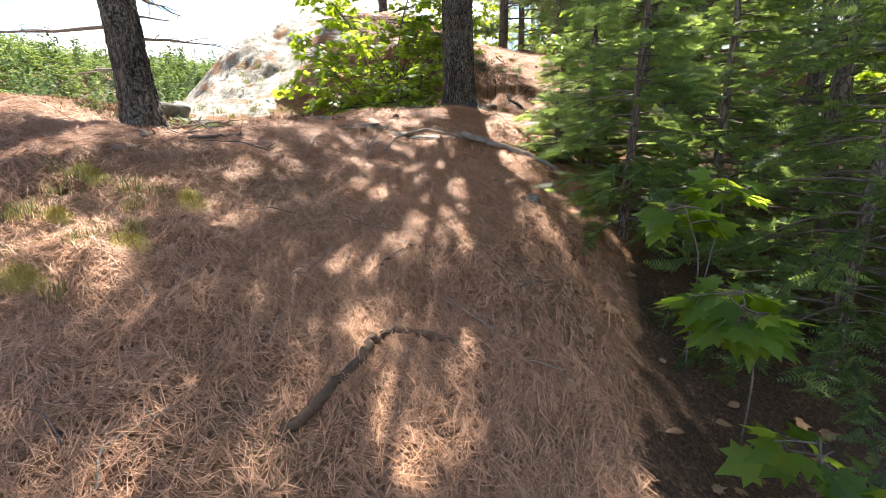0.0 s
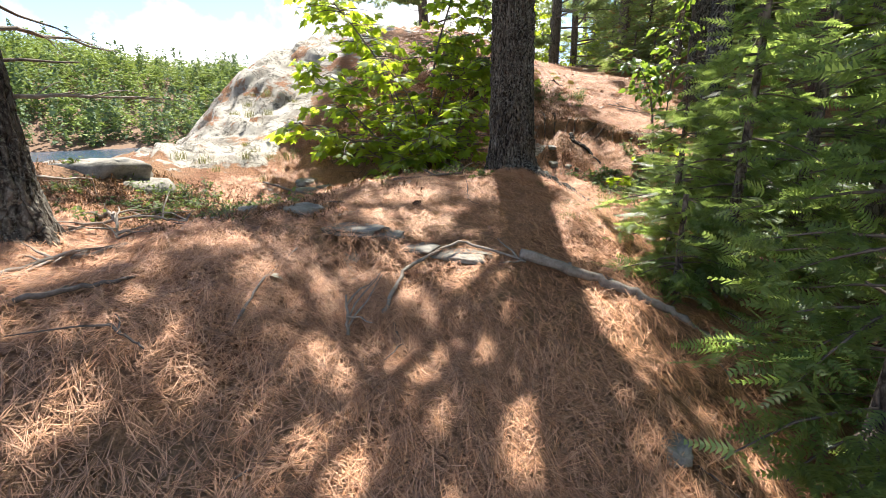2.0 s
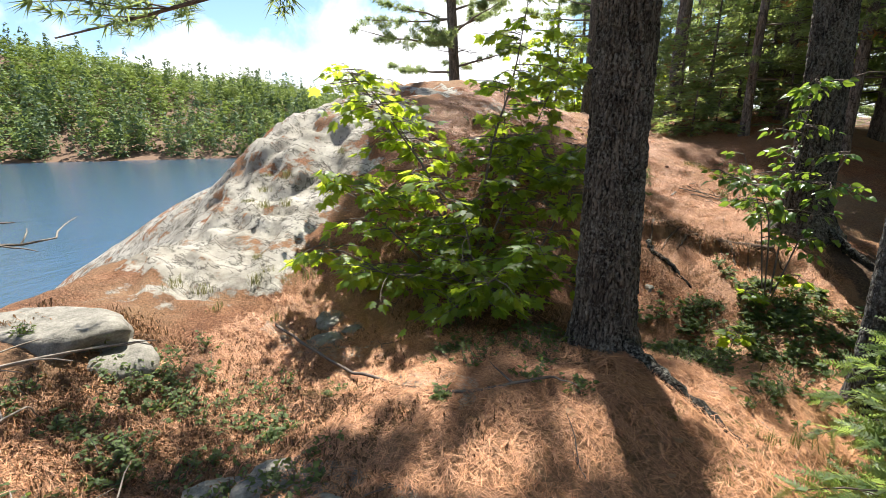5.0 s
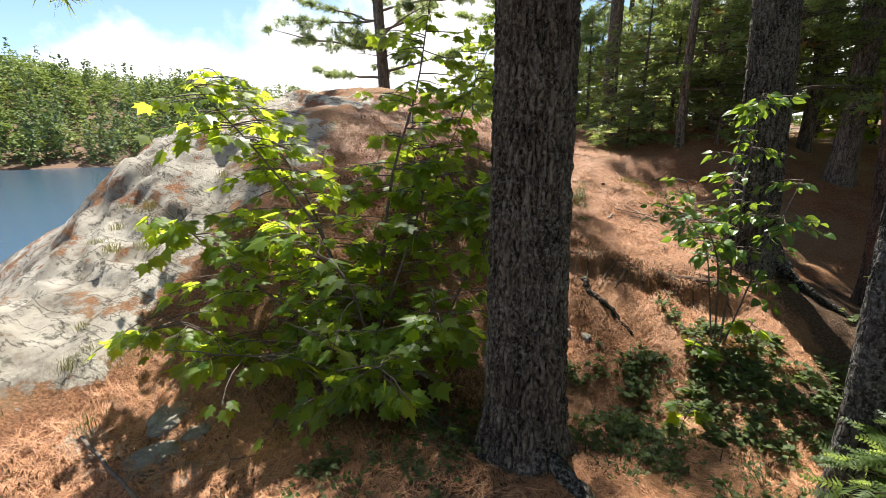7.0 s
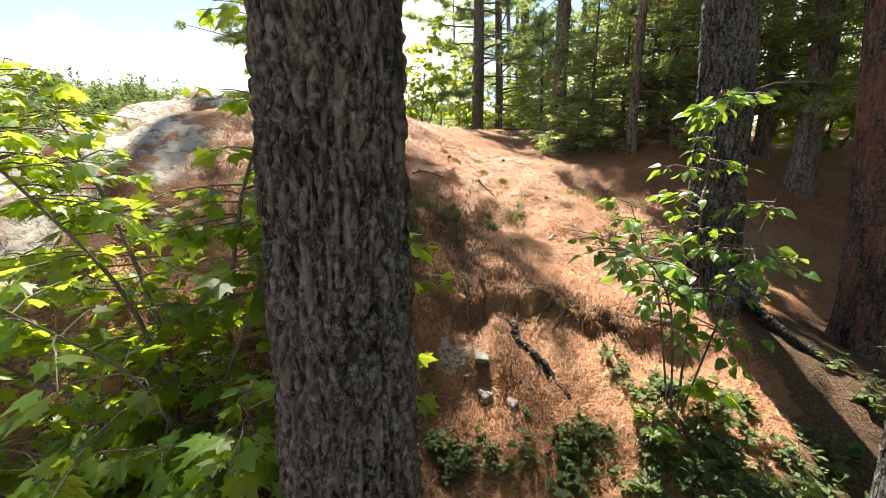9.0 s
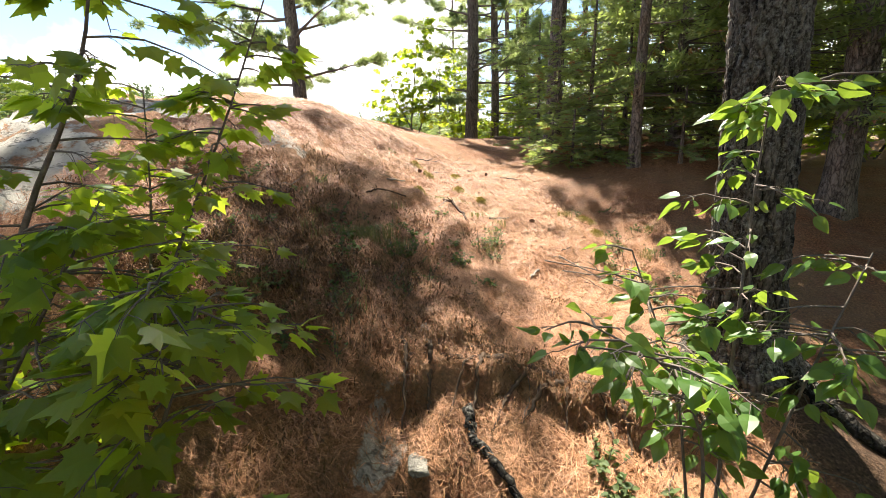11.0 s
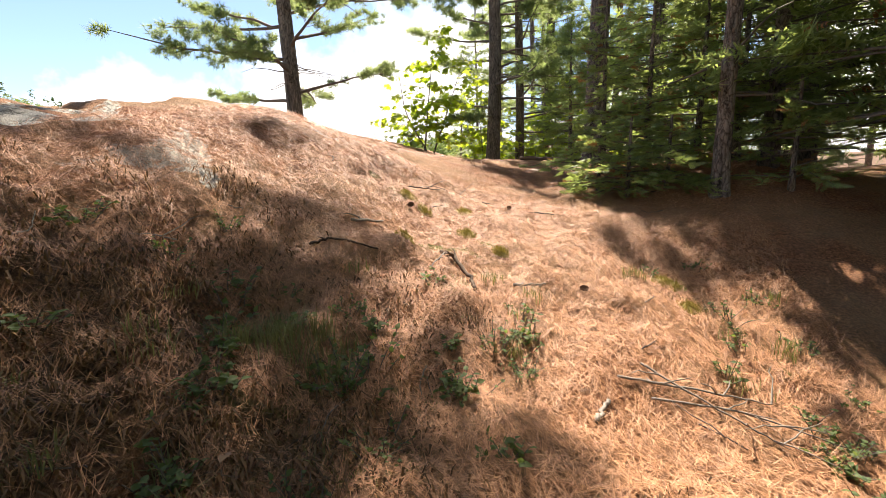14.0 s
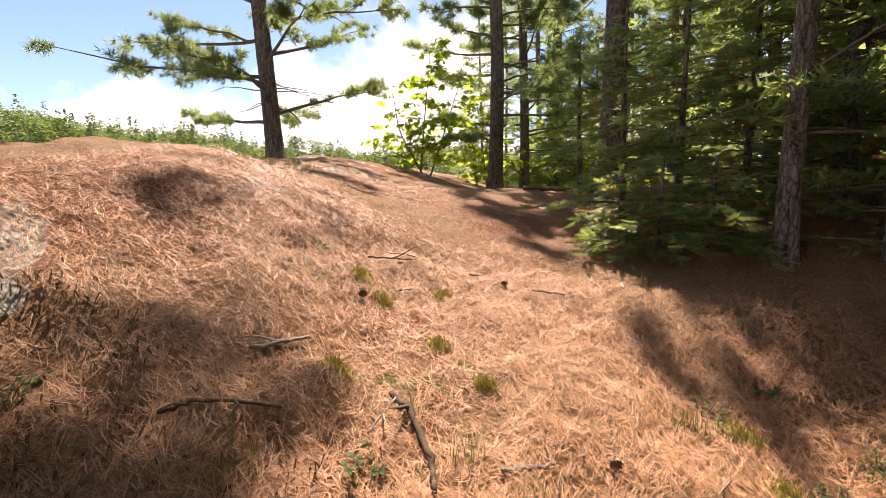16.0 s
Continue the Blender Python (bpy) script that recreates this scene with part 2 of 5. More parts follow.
MAT_SPRUCE = leaf_material("spruce_needles", (0.05, 0.09, 0.045), (0.18, 0.23, 0.085), (0.48, 0.58, 0.15), 0.5)
MAT_PINE = leaf_material("pine_needles", (0.045, 0.085, 0.04), (0.13, 0.18, 0.085), (0.44, 0.54, 0.18), 0.5)
# haze across the lake is put into this green by lightening it
MAT_FAR = leaf_material("hazed_far_conifer", (0.04, 0.075, 0.035), (0.11, 0.165, 0.065), (0.18, 0.25, 0.07), 0.2, 0.8)
MAT_FAR_LIGHT = leaf_material("far_broadleaf", (0.10, 0.16, 0.035), (0.21, 0.28, 0.065), (0.3, 0.38, 0.08), 0.25, 0.8)
MAT_NEEDLE = mottled_material("fallen_needles", (0.085, 0.037, 0.019), (0.76, 0.42, 0.24), 20, 0.55, 0.1, 0.35, True)
MAT_NEEDLE_FRESH = mottled_material("fresh_fallen_needles", (0.09, 0.032, 0.014), (0.80, 0.41, 0.21), 20, 0.55, 0.1, 0.35, True)
MAT_STONE = mottled_material("granite", (0.07, 0.066, 0.055), (0.30, 0.28, 0.24), 14, 0.95, 1.0)
MAT_HEATH = leaf_material("brown_heath", (0.05, 0.03, 0.014), (0.30, 0.15, 0.07), (0.2, 0.12, 0.04), 0.2, 0.8)
MAT_GRASS = leaf_material("dry_grass", (0.10, 0.10, 0.03), (0.26, 0.23, 0.09), (0.3, 0.3, 0.08), 0.3)
MAT_DEADLEAF = mottled_material("dead_leaf", (0.12, 0.06, 0.03), (0.38, 0.22, 0.12), 20, 0.7, 0.2, 0.3, True)
MAT_PALELEAF = mottled_material("pale_fallen_leaf", (0.34, 0.36, 0.26), (0.6, 0.6, 0.5), 30, 0.6)
MAT_CONE = mottled_material("pine_cone_scales", (0.07, 0.04, 0.025), (0.22, 0.13, 0.08), 40)
MAT_WATER = water_material()
MAT_RUST = leaf_material("rusty_dead_needles", (0.18, 0.07, 0.025), (0.4, 0.19, 0.07), (0.4, 0.2, 0.06), 0.3)


# ---- mesh helpers ----
rng = np.random.default_rng(7)


def hashed(ix, iy, iz):
    h = (ix.astype(np.int64) * 374761393 + iy.astype(np.int64) * 668265263 + iz.astype(np.int64) * 2147483647 % 1013904223) & 0xFFFFFFFF
    h = ((h ^ (h >> 13)) * 1274126177) & 0xFFFFFFFF
    return ((h ^ (h >> 16)) & 0xFFFF) / 65535.0


def vnoise(x, y, z=None):
    """Smooth value noise, -1 to 1."""
    x, y = np.asarray(x, float), np.asarray(y, float)
    z = np.zeros_like(x) if z is None else np.asarray(z, float)
    i, j, k = np.floor(x), np.floor(y), np.floor(z)
    u, v, w = x - i, y - j, z - k
    u, v, w = (t * t * (3 - 2 * t) for t in (u, v, w))
    out = 0
    for a in (0, 1):
        for b in (0, 1):
            for c in (0, 1):
                out = out + hashed(i + a, j + b, k + c) * (u if a else 1 - u) * (v if b else 1 - v) * (w if c else 1 - w)
    return out * 2 - 1


def fractal(x, y, z=None, octaves=4):
    total, amp = 0, 1.0
    for o in range(octaves):
        total = total + amp * vnoise(x * 2**o + 17 * o, y * 2**o - 9 * o, None if z is None else z * 2**o)
        amp *= 0.5
    return total


def smooth(a, b, t):
    s = np.clip((t - a) / (b - a), 0, 1)
    return s * s * (3 - 2 * s)


def mesh_of(name, V, F, mat, smooth_shade=False):
    """A mesh from arrays of places and of equal-sided faces."""
    me = bpy.data.meshes.new(name)
    V, F = np.asarray(V, np.float32), np.asarray(F, np.int32)
    me.vertices.add(len(V))
    me.vertices.foreach_set("co", V.ravel())
    k = F.shape[1]
    me.loops.add(F.size)
    me.loops.foreach_set("vertex_index", F.ravel())
    me.polygons.add(len(F))
    me.polygons.foreach_set("loop_start", np.arange(len(F), dtype=np.int32) * k)
    me.polygons.foreach_set("use_smooth", np.full(len(F), smooth_shade))
    me.update(calc_edges=True)
    me.materials.append(mat)
    return me


def part(name, data, parent, label=""):
    ob = new(name, data)
    ob.parent = parent
    return tagged(ob, label)


def thing(name, place, label, category, group="", kind=""):
    ob = new(name)
    ob.location = place
    return tagged(ob, label, category, group, kind)


def merge(chunks):
    """One array pair out of several, of triangles or quads alike."""
    V, F, n = [], [], 0
    for v, f in chunks:
        V.append(v)
        F.append(np.asarray(f) + n)
        n += len(v)
    return np.concatenate(V), np.concatenate(F)


def scatter(tv, tf, turn, place):
    """Copies of a small shape: turn is n x 3 x 3 with size in it, place n x 3."""
    tv, tf = np.asarray(tv, float), np.asarray(tf)
    V = np.einsum("nij,kj->nki", turn, tv) + place[:, None, :]
    F = tf[None] + (np.arange(len(place)) * len(tv))[:, None, None]
    return V.reshape(-1, 3), F.reshape(-1, tf.shape[1])


def frames_along(ahead, up):
    """Matrices with columns side, ahead, up."""
    ahead = ahead / np.linalg.norm(ahead, axis=-1, keepdims=True)
    side = np.cross(ahead, up)
    side /= np.linalg.norm(side, axis=-1, keepdims=True) + 1e-9
    return np.stack([side, ahead, np.cross(side, ahead)], -1)


def tube(path, radii, sides=6, cap=True):
    """A tapered tube of quads along a path."""
    path, radii = np.asarray(path, float), np.asarray(radii, float)
    d = np.gradient(path, axis=0)
    d /= np.linalg.norm(d, axis=1, keepdims=True) + 1e-9
    ref = np.where(abs(d[:, 2:3]) > 0.9, [[1.0, 0, 0]], [[0, 0, 1.0]])
    s = np.cross(d, ref)
    s /= np.linalg.norm(s, axis=1, keepdims=True) + 1e-9
    b = np.cross(d, s)
    a = np.linspace(0, 2 * np.pi, sides, endpoint=False)
    V = path[:, None] + radii[:, None, None] * (np.cos(a)[None, :, None] * s[:, None] + np.sin(a)[None, :, None] * b[:, None])
    n = len(path)
    i, j = np.meshgrid(np.arange(n - 1), np.arange(sides), indexing="ij")
    q = np.stack([i * sides + j, (i + 1) * sides + j, (i + 1) * sides + (j + 1) % sides, i * sides + (j + 1) % sides], -1).reshape(-1, 4)
    return V.reshape(-1, 3), q


def bent(start, ahead, length, n=6, droop=0.0, wobble=0.1, r=None):
    """A path that starts at a place and wanders ahead; droop bends it down (or up, if negative)."""
    r = r or rng
    t = np.linspace(0, 1, n)
    ahead = np.asarray(ahead, float) / np.linalg.norm(ahead)
    p = np.asarray(start, float) + np.outer(t * length, ahead)
    p[:, 2] -= droop * length * t**2
    w = np.cumsum(r.normal(0, wobble * length / n, (n, 3)), 0)
    w -= w[0]
    return p + w


# ---- the lie of the land ----
LANES = (-7, -5, -3.2, -1.8, -0.6, 0.5, 1.5, 2.5, 4.5)
SECTIONS = (   # across the way, from back to front: y, and heights at the lanes
    (1.2, (1.31, 1.38, 1.01, 0.67, 0.38, 0.10, -0.16, -0.34, -0.46)),
    (3.6, (0.91, 1.57, 1.47, 1.18, 0.83, 0.46, 0.09, -0.19, -0.25)),
    (5.4, (0.24, 1.61, 1.79, 1.56, 1.27, 0.99, 0.67, 0.16, -0.08)),
    (7.3, (-0.23, 1.29, 1.62, 1.30, 1.51, 1.37, 1.03, 0.45, 0.17)),
    (8.9, (0.16, 1.65, 1.71, 1.37, 1.41, 1.45, 1.18, 0.80, 0.56)),
    (10.2, (0.85, 2.10, 2.27, 1.99, 1.50, 1.08, 1.30, 1.13, 0.91)),
    (11.2, (1.56, 2.99, 2.93, 2.72, 2.20, 1.82, 1.59, 1.45, 1.13)),
    (12.2, (2.22, 3.40, 3.47, 3.07, 2.47, 2.08, 1.81, 1.57, 1.37)),
    (13.8, (2.81, 3.73, 3.83, 3.44, 2.78, 2.48, 2.15, 1.99, 1.83)),
    (16.5, (3.27, 3.89, 3.88, 3.55, 3.20, 2.97, 3.06, 3.14, 2.69)),
    (20.5, (3.84, 4.29, 3.86, 3.53, 3.49, 3.50, 3.47, 3.40, 3.13)),
)
LAKE = -6.0


def spline_basis(knots, x):
    """Weights of a natural cubic spline: one row for each x."""
    k = np.asarray(knots, float)
    n, h = len(k), np.diff(k)
    A, B = np.eye(n), np.zeros((n, n))
    for i in range(1, n - 1):
        A[i, i - 1:i + 2] = h[i - 1], 2 * (h[i - 1] + h[i]), h[i]
        B[i, i - 1:i + 2] = 6 / h[i - 1], -6 / h[i - 1] - 6 / h[i], 6 / h[i]
    M = np.linalg.solve(A, B)
    x = np.clip(np.asarray(x, float), k[0], k[-1])
    i = np.clip(np.searchsorted(k, x) - 1, 0, n - 2)
    e, hi = np.eye(n), h[i][:, None]
    a, b = ((k[i + 1] - x) / h[i])[:, None], ((x - k[i]) / h[i])[:, None]
    return a * e[i] + b * e[i + 1] + ((a**3 - a) * M[i] + (b**3 - b) * M[i + 1]) * hi**2 / 6


HEIGHTS = np.array([row for _, row in SECTIONS])
ROWS = [y for y, _ in SECTIONS]


def land(x, y):
    """Height of the ground, for arrays."""
    x, y = np.asarray(x, float).ravel(), np.asarray(y, float).ravel()
    z = np.einsum("ni,ij,nj->n", spline_basis(ROWS, y), HEIGHTS, spline_basis(LANES, x))
    left, right = np.maximum(0, LANES[0] - x), np.maximum(0, x - LANES[-1])
    ahead, back = np.maximum(0, y - ROWS[-1]), np.maximum(0, ROWS[0] - y)
    z = z - 0.42 * left - 0.006 * left**2 + 0.05 * np.minimum(right, 40) - 0.02 * ahead - 0.02 * back
    z = z - 0.004 * np.maximum(0, ahead - 4)**2
    z += 0.25 * fractal(x / 9, y / 9) * smooth(0, 12, left + right + ahead + back)
    z += 0.17 * np.exp(-((x + 3.3) / 1.4) ** 2 - ((y - 15.0) / 1.0) ** 2)   # the knoll over the lake
    # the mound of roots under the large pine, and the undercut ledge beside it
    z += 0.2 * np.exp(-((x - 2.1) / 0.6) ** 2 - ((y - 12.0) / 0.6) ** 2)
    z -= 0.12 * np.exp(-((x + 1.75) / 0.7) ** 2 - ((y - 6.0) / 0.7) ** 2)
    below = 11.3 + 0.13 * x + 0.16 * fractal(x * 2.1, x * 0 + 3.0) - y
    z -= 0.17 * smooth(0.0, 0.1, below) * np.exp(-np.maximum(below, 0) / 0.4) * smooth(-0.25, 0.05, x) * (1 - smooth(1.7, 2.1, x))
    z = np.maximum(z, -9 + 0.0 * x)
    s, c = -0.78 * x + 0.62 * y, 0.62 * x + 0.78 * y
    ridge = 41 - 0.11 * np.clip(c + 60, -100, 260) + 6 * fractal(x / 60, y / 60)
    z += smooth(0, 1, (s - 195) / 170) * ridge * smooth(180, 215, s)
    z += smooth(0, 1, (np.hypot(x, y) - 260) / 260) * 26
    return z


def litter_relief(x, y):
    heath = np.exp(-((x + 0.9) / 1.3) ** 2 - ((y - 12.1) / 1.5) ** 2)
    return 0.035 * fractal(x * 1.7, y * 1.7, None, 5) + 0.012 * vnoise(x * 14, y * 14) + (0.022 + 0.075 * heath) * vnoise(x * 5.5 + 3, y * 5.5)


def ground_z(x, y):
    one = land([x], [y]) + litter_relief(np.array([x]), np.array([y]))
    return float(one[0])


def axis_points(lo, hi, step, far, growth=1.16):
    """Even steps in the middle that widen towards the horizon."""
    mid = list(np.arange(lo, hi + step / 2, step))
    d, up, down = step, [mid[-1]], [mid[0]]
    while up[-1] < far:
        d *= growth
        up.append(up[-1] + min(d, 25))
        down.append(down[-1] - min(d, 25))
    return np.array(down[:0:-1] + mid + up[1:])


def bank_tongue(x, y, x0, y0, rx, ry):
    return np.exp(-((x - x0) / rx) ** 2 - ((y - y0) / ry) ** 2)


def make_ground():
    gx, gy = axis_points(-5.2, 3.2, 0.06, 900), axis_points(2.8, 16.2, 0.06, 900)
    X, Y = np.meshgrid(gx, gy)
    x, y = X.ravel(), Y.ravel()
    near = 1 - smooth(8, 20, np.hypot(x, y - 9))
    z = land(x, y) + litter_relief(x, y) * near
    n, m = len(gx), len(gy)
    i, j = np.meshgrid(np.arange(m - 1), np.arange(n - 1), indexing="ij")
    q = np.stack([i * n + j, i * n + j + 1, (i + 1) * n + j + 1, (i + 1) * n + j], -1).reshape(-1, 4)
    # rock breaks through the litter on the lake side and on the hill's brow
    xo, yo = x, y
    x, y = xo + 0.45 * fractal(xo * 0.9, yo * 0.9, None, 4) * near, yo + 0.45 * fractal(xo * 0.9 + 40, yo * 0.9, None, 4) * near
    slope = smooth(-1.9, -3.2, x) * smooth(7.0, 8.8, y) * (1 - smooth(12, 15, y) * 0.6)
    slope = np.maximum(slope, smooth(-5.5, -7, x))
    for x0, y0, rx, ry in ((-2.05, 13.1, 0.4, 0.3), (-1.95, 8.6, 0.3, 0.5), (-1.2, 6.7, 0.24, 0.16), (-0.9, 6.98, 0.24, 0.16), (-1.0, 7.7, 0.12, 0.35), (-0.2, 6.8, 0.3, 0.14), (0.35, 6.85, 0.2, 0.1), (0.15, 10.75, 0.12, 0.3), (-1.45, 14.9, 0.25, 0.35), (-3.2, 18.5, 0.5, 0.5), (-5.5, 17.5, 1.2, 1.2)):
        slope = np.maximum(slope, 1.05 * bank_tongue(x, y, x0, y0, rx, ry))
    z += (0.07 * fractal(x * 1.1, y * 1.1, None, 5) - 0.10 * abs(vnoise(x * 0.9 + 7, y * 1.6)) - 0.05 * abs(vnoise(x * 2.3, y * 3.1 + 5))) * slope * near
    u = (0.8 * y + 0.55 * x + 0.5 * fractal(x * 0.6, y * 0.6)) * 1.5
    steps = 1.5 * (np.floor(u) + smooth(0.72, 1.0, u - np.floor(u)) - u)
    z += 0.11 * slope * steps * near * smooth(-2.5, -3.5, x)
    moss = np.zeros_like(x)
    for x0, y0, rx, ry, a in ((-1.9, 7.2, 0.8, 0.6, 0.9), (-0.32, 4.93, 0.14, 0.12, 0.9), (-0.31, 4.53, 0.16, 0.12, 0.9), (-0.87, 4.83, 0.16, 0.14, 0.9), (-0.45, 4.15, 0.16, 0.14, 0.85), (-0.81, 14.53, 0.12, 0.12, 0.9), (-0.62, 14.44, 0.1, 0.1, 0.8), (-0.2, 14.2, 0.12, 0.1, 0.9), (-0.53, 13.73, 0.14, 0.12, 0.8), (1.25, 14.3, 0.2, 0.25, 0.85), (-0.3, 11.9, 0.6, 0.7, 0.75), (-0.2, 13.2, 0.5, 0.5, 0.5), (1.6, 13.9, 0.4, 0.8, 0.5), (0.75, 8.0, 0.3, 0.6, 0.6), (-2.4, 12.0, 0.4, 0.6, 0.5), (1.4, 9.9, 0.7, 0.9, 0.6)):
        moss = np.maximum(moss, a * bank_tongue(x, y, x0, y0, rx, ry))
    # gully mould and dark heath; slope and bush patches darken the colour as shade
    soil_and_shade = smooth(1.95, 2.5, x) * (1 - smooth(11.5, 13, y)) + 0.8 * bank_tongue(x, y, -0.9, 9.6, 0.9, 0.8) + 0.7 * bank_tongue(x, y, -0.9, 11.6, 0.9, 1.0) + 0.8 * bank_tongue(x, y, -0.3, 9.2, 0.6, 0.6) + 0.85 * bank_tongue(x, y, -2.1, 7.1, 0.9, 0.6)
    soil_and_shade = np.clip(soil_and_shade, 0, 1)
    far = smooth(60, 120, np.hypot(x, y))
    soil_and_shade, slope = np.maximum(soil_and_shade * (1 - far), 0.9 * far), slope * (1 - far)
    x, y = xo, yo
    me = mesh_of("ground", np.stack([x, y, z], 1), q, MAT_GROUND, True)
    cover = me.color_attributes.new("cover", "FLOAT_COLOR", "POINT")
    cover.data.foreach_set("color", np.stack([slope, moss, soil_and_shade, smooth(5.0, 10.5, y + 0.6 * fractal(x * 0.7, y * 0.7))], 1).astype(np.float32).ravel())
    return tagged(new("ground", me), "orange-brown pine needle forest floor with bare granite and moss", "ground", kind="structure")


make_ground()

# the lake
lake = mesh_of("lake", [(-700, -500, LAKE), (60, -500, LAKE), (60, 800, LAKE), (-700, 800, LAKE)], [(0, 1, 2, 3)], MAT_WATER)
tagged(new("water", lake), "rippled blue lake water below the rock slope", "lake", kind="structure")


# ---- trees ----
def trunk_mesh(name, height, r0, r1, lean, mat, sides, rows, bark, flare=0.45, bend=0.05, seed=0, power=1.4):
    """An upright trunk with furrowed bark, its foot at the origin."""
    fine = min(height, 5.2)
    h = np.linspace(-0.25, fine, rows)
    if height > fine:
        h = np.concatenate([h, np.linspace(fine, height, 30)[1:]])
    rows = len(h)
    a = np.linspace(0, 2 * np.pi, sides, endpoint=False)
    H, A = np.meshgrid(h, a, indexing="ij")
    r = r1 + (r0 - r1) * (1 - np.clip(H / height, 0, 1)) ** 0.8
    up = np.clip(H, 0, None)
    lobes = 0.5 + 0.5 * np.cos(A * 4 + seed + 0.7 * np.sin(A + seed))
    r = r * (1 + flare * np.exp(-up / 0.16) * (0.55 + 0.9 * lobes) + 0.12 * np.exp(-up / 0.6))
    if bark:
        warp = 0.35 * vnoise(np.cos(A) * 2 + seed, np.sin(A) * 2, H * 2.2)
        u, v = np.cos(A + warp * 0.35) * r0 * 26, np.sin(A + warp * 0.35) * r0 * 26
        n1 = vnoise(u + seed * 3, v, H * 6.5 + 2.0 * vnoise(u * 0.6, v * 0.6, H * 2))
        n2 = vnoise(u * 2.3, v * 2.3 + seed, H * 19)
        plate = smooth(0.02, 0.3, abs(n1)) * 0.6 + smooth(0.0, 0.4, abs(n2)) * 0.4 + 0.4 * vnoise(u * 3.6, v * 3.6, H * 40)
        r = r + bark * (plate - 0.7)
    cx = lean[0] * H + bend * np.sin(H * 0.7 + seed)
    cy = lean[1] * H + bend * np.cos(H * 0.6 + seed * 2) - bend * math.cos(seed * 2)
    cx -= bend * math.sin(seed)
    V = np.stack([cx + r * np.cos(A), cy + r * np.sin(A), H], -1).reshape(-1, 3)
    i, j = np.meshgrid(np.arange(rows - 1), np.arange(sides), indexing="ij")
    q = np.stack([i * sides + j, i * sides + (j + 1) % sides, (i + 1) * sides + (j + 1) % sides, (i + 1) * sides + j], -1).reshape(-1, 4)
    return mesh_of(name, V, q, mat, True)


def needle_tuft(count, length, width, spread, r):
    """A brush of thin needles that point along +y."""
    d = np.stack([r.normal(0, spread, count), np.abs(r.normal(0.8, 0.35, count)), r.normal(0, spread, count)], 1)
    d /= np.linalg.norm(d, axis=1, keepdims=True)
    side = np.cross(d, r.normal(0, 1, (count, 3)))
    side /= np.linalg.norm(side, axis=1, keepdims=True)
    L = length * r.uniform(0.7, 1.1, (count, 1))
    base = d * 0.01
    V = np.stack([base - side * width, base + side * width, d * L], 1).reshape(-1, 3)
    return V, np.arange(count * 3).reshape(-1, 3)


PINE_TUFT = needle_tuft(12, 0.14, 0.0056, 0.75, np.random.default_rng(3))
PINE_TUFT_FAR = needle_tuft(8, 0.22, 0.011, 0.75, np.random.default_rng(4))


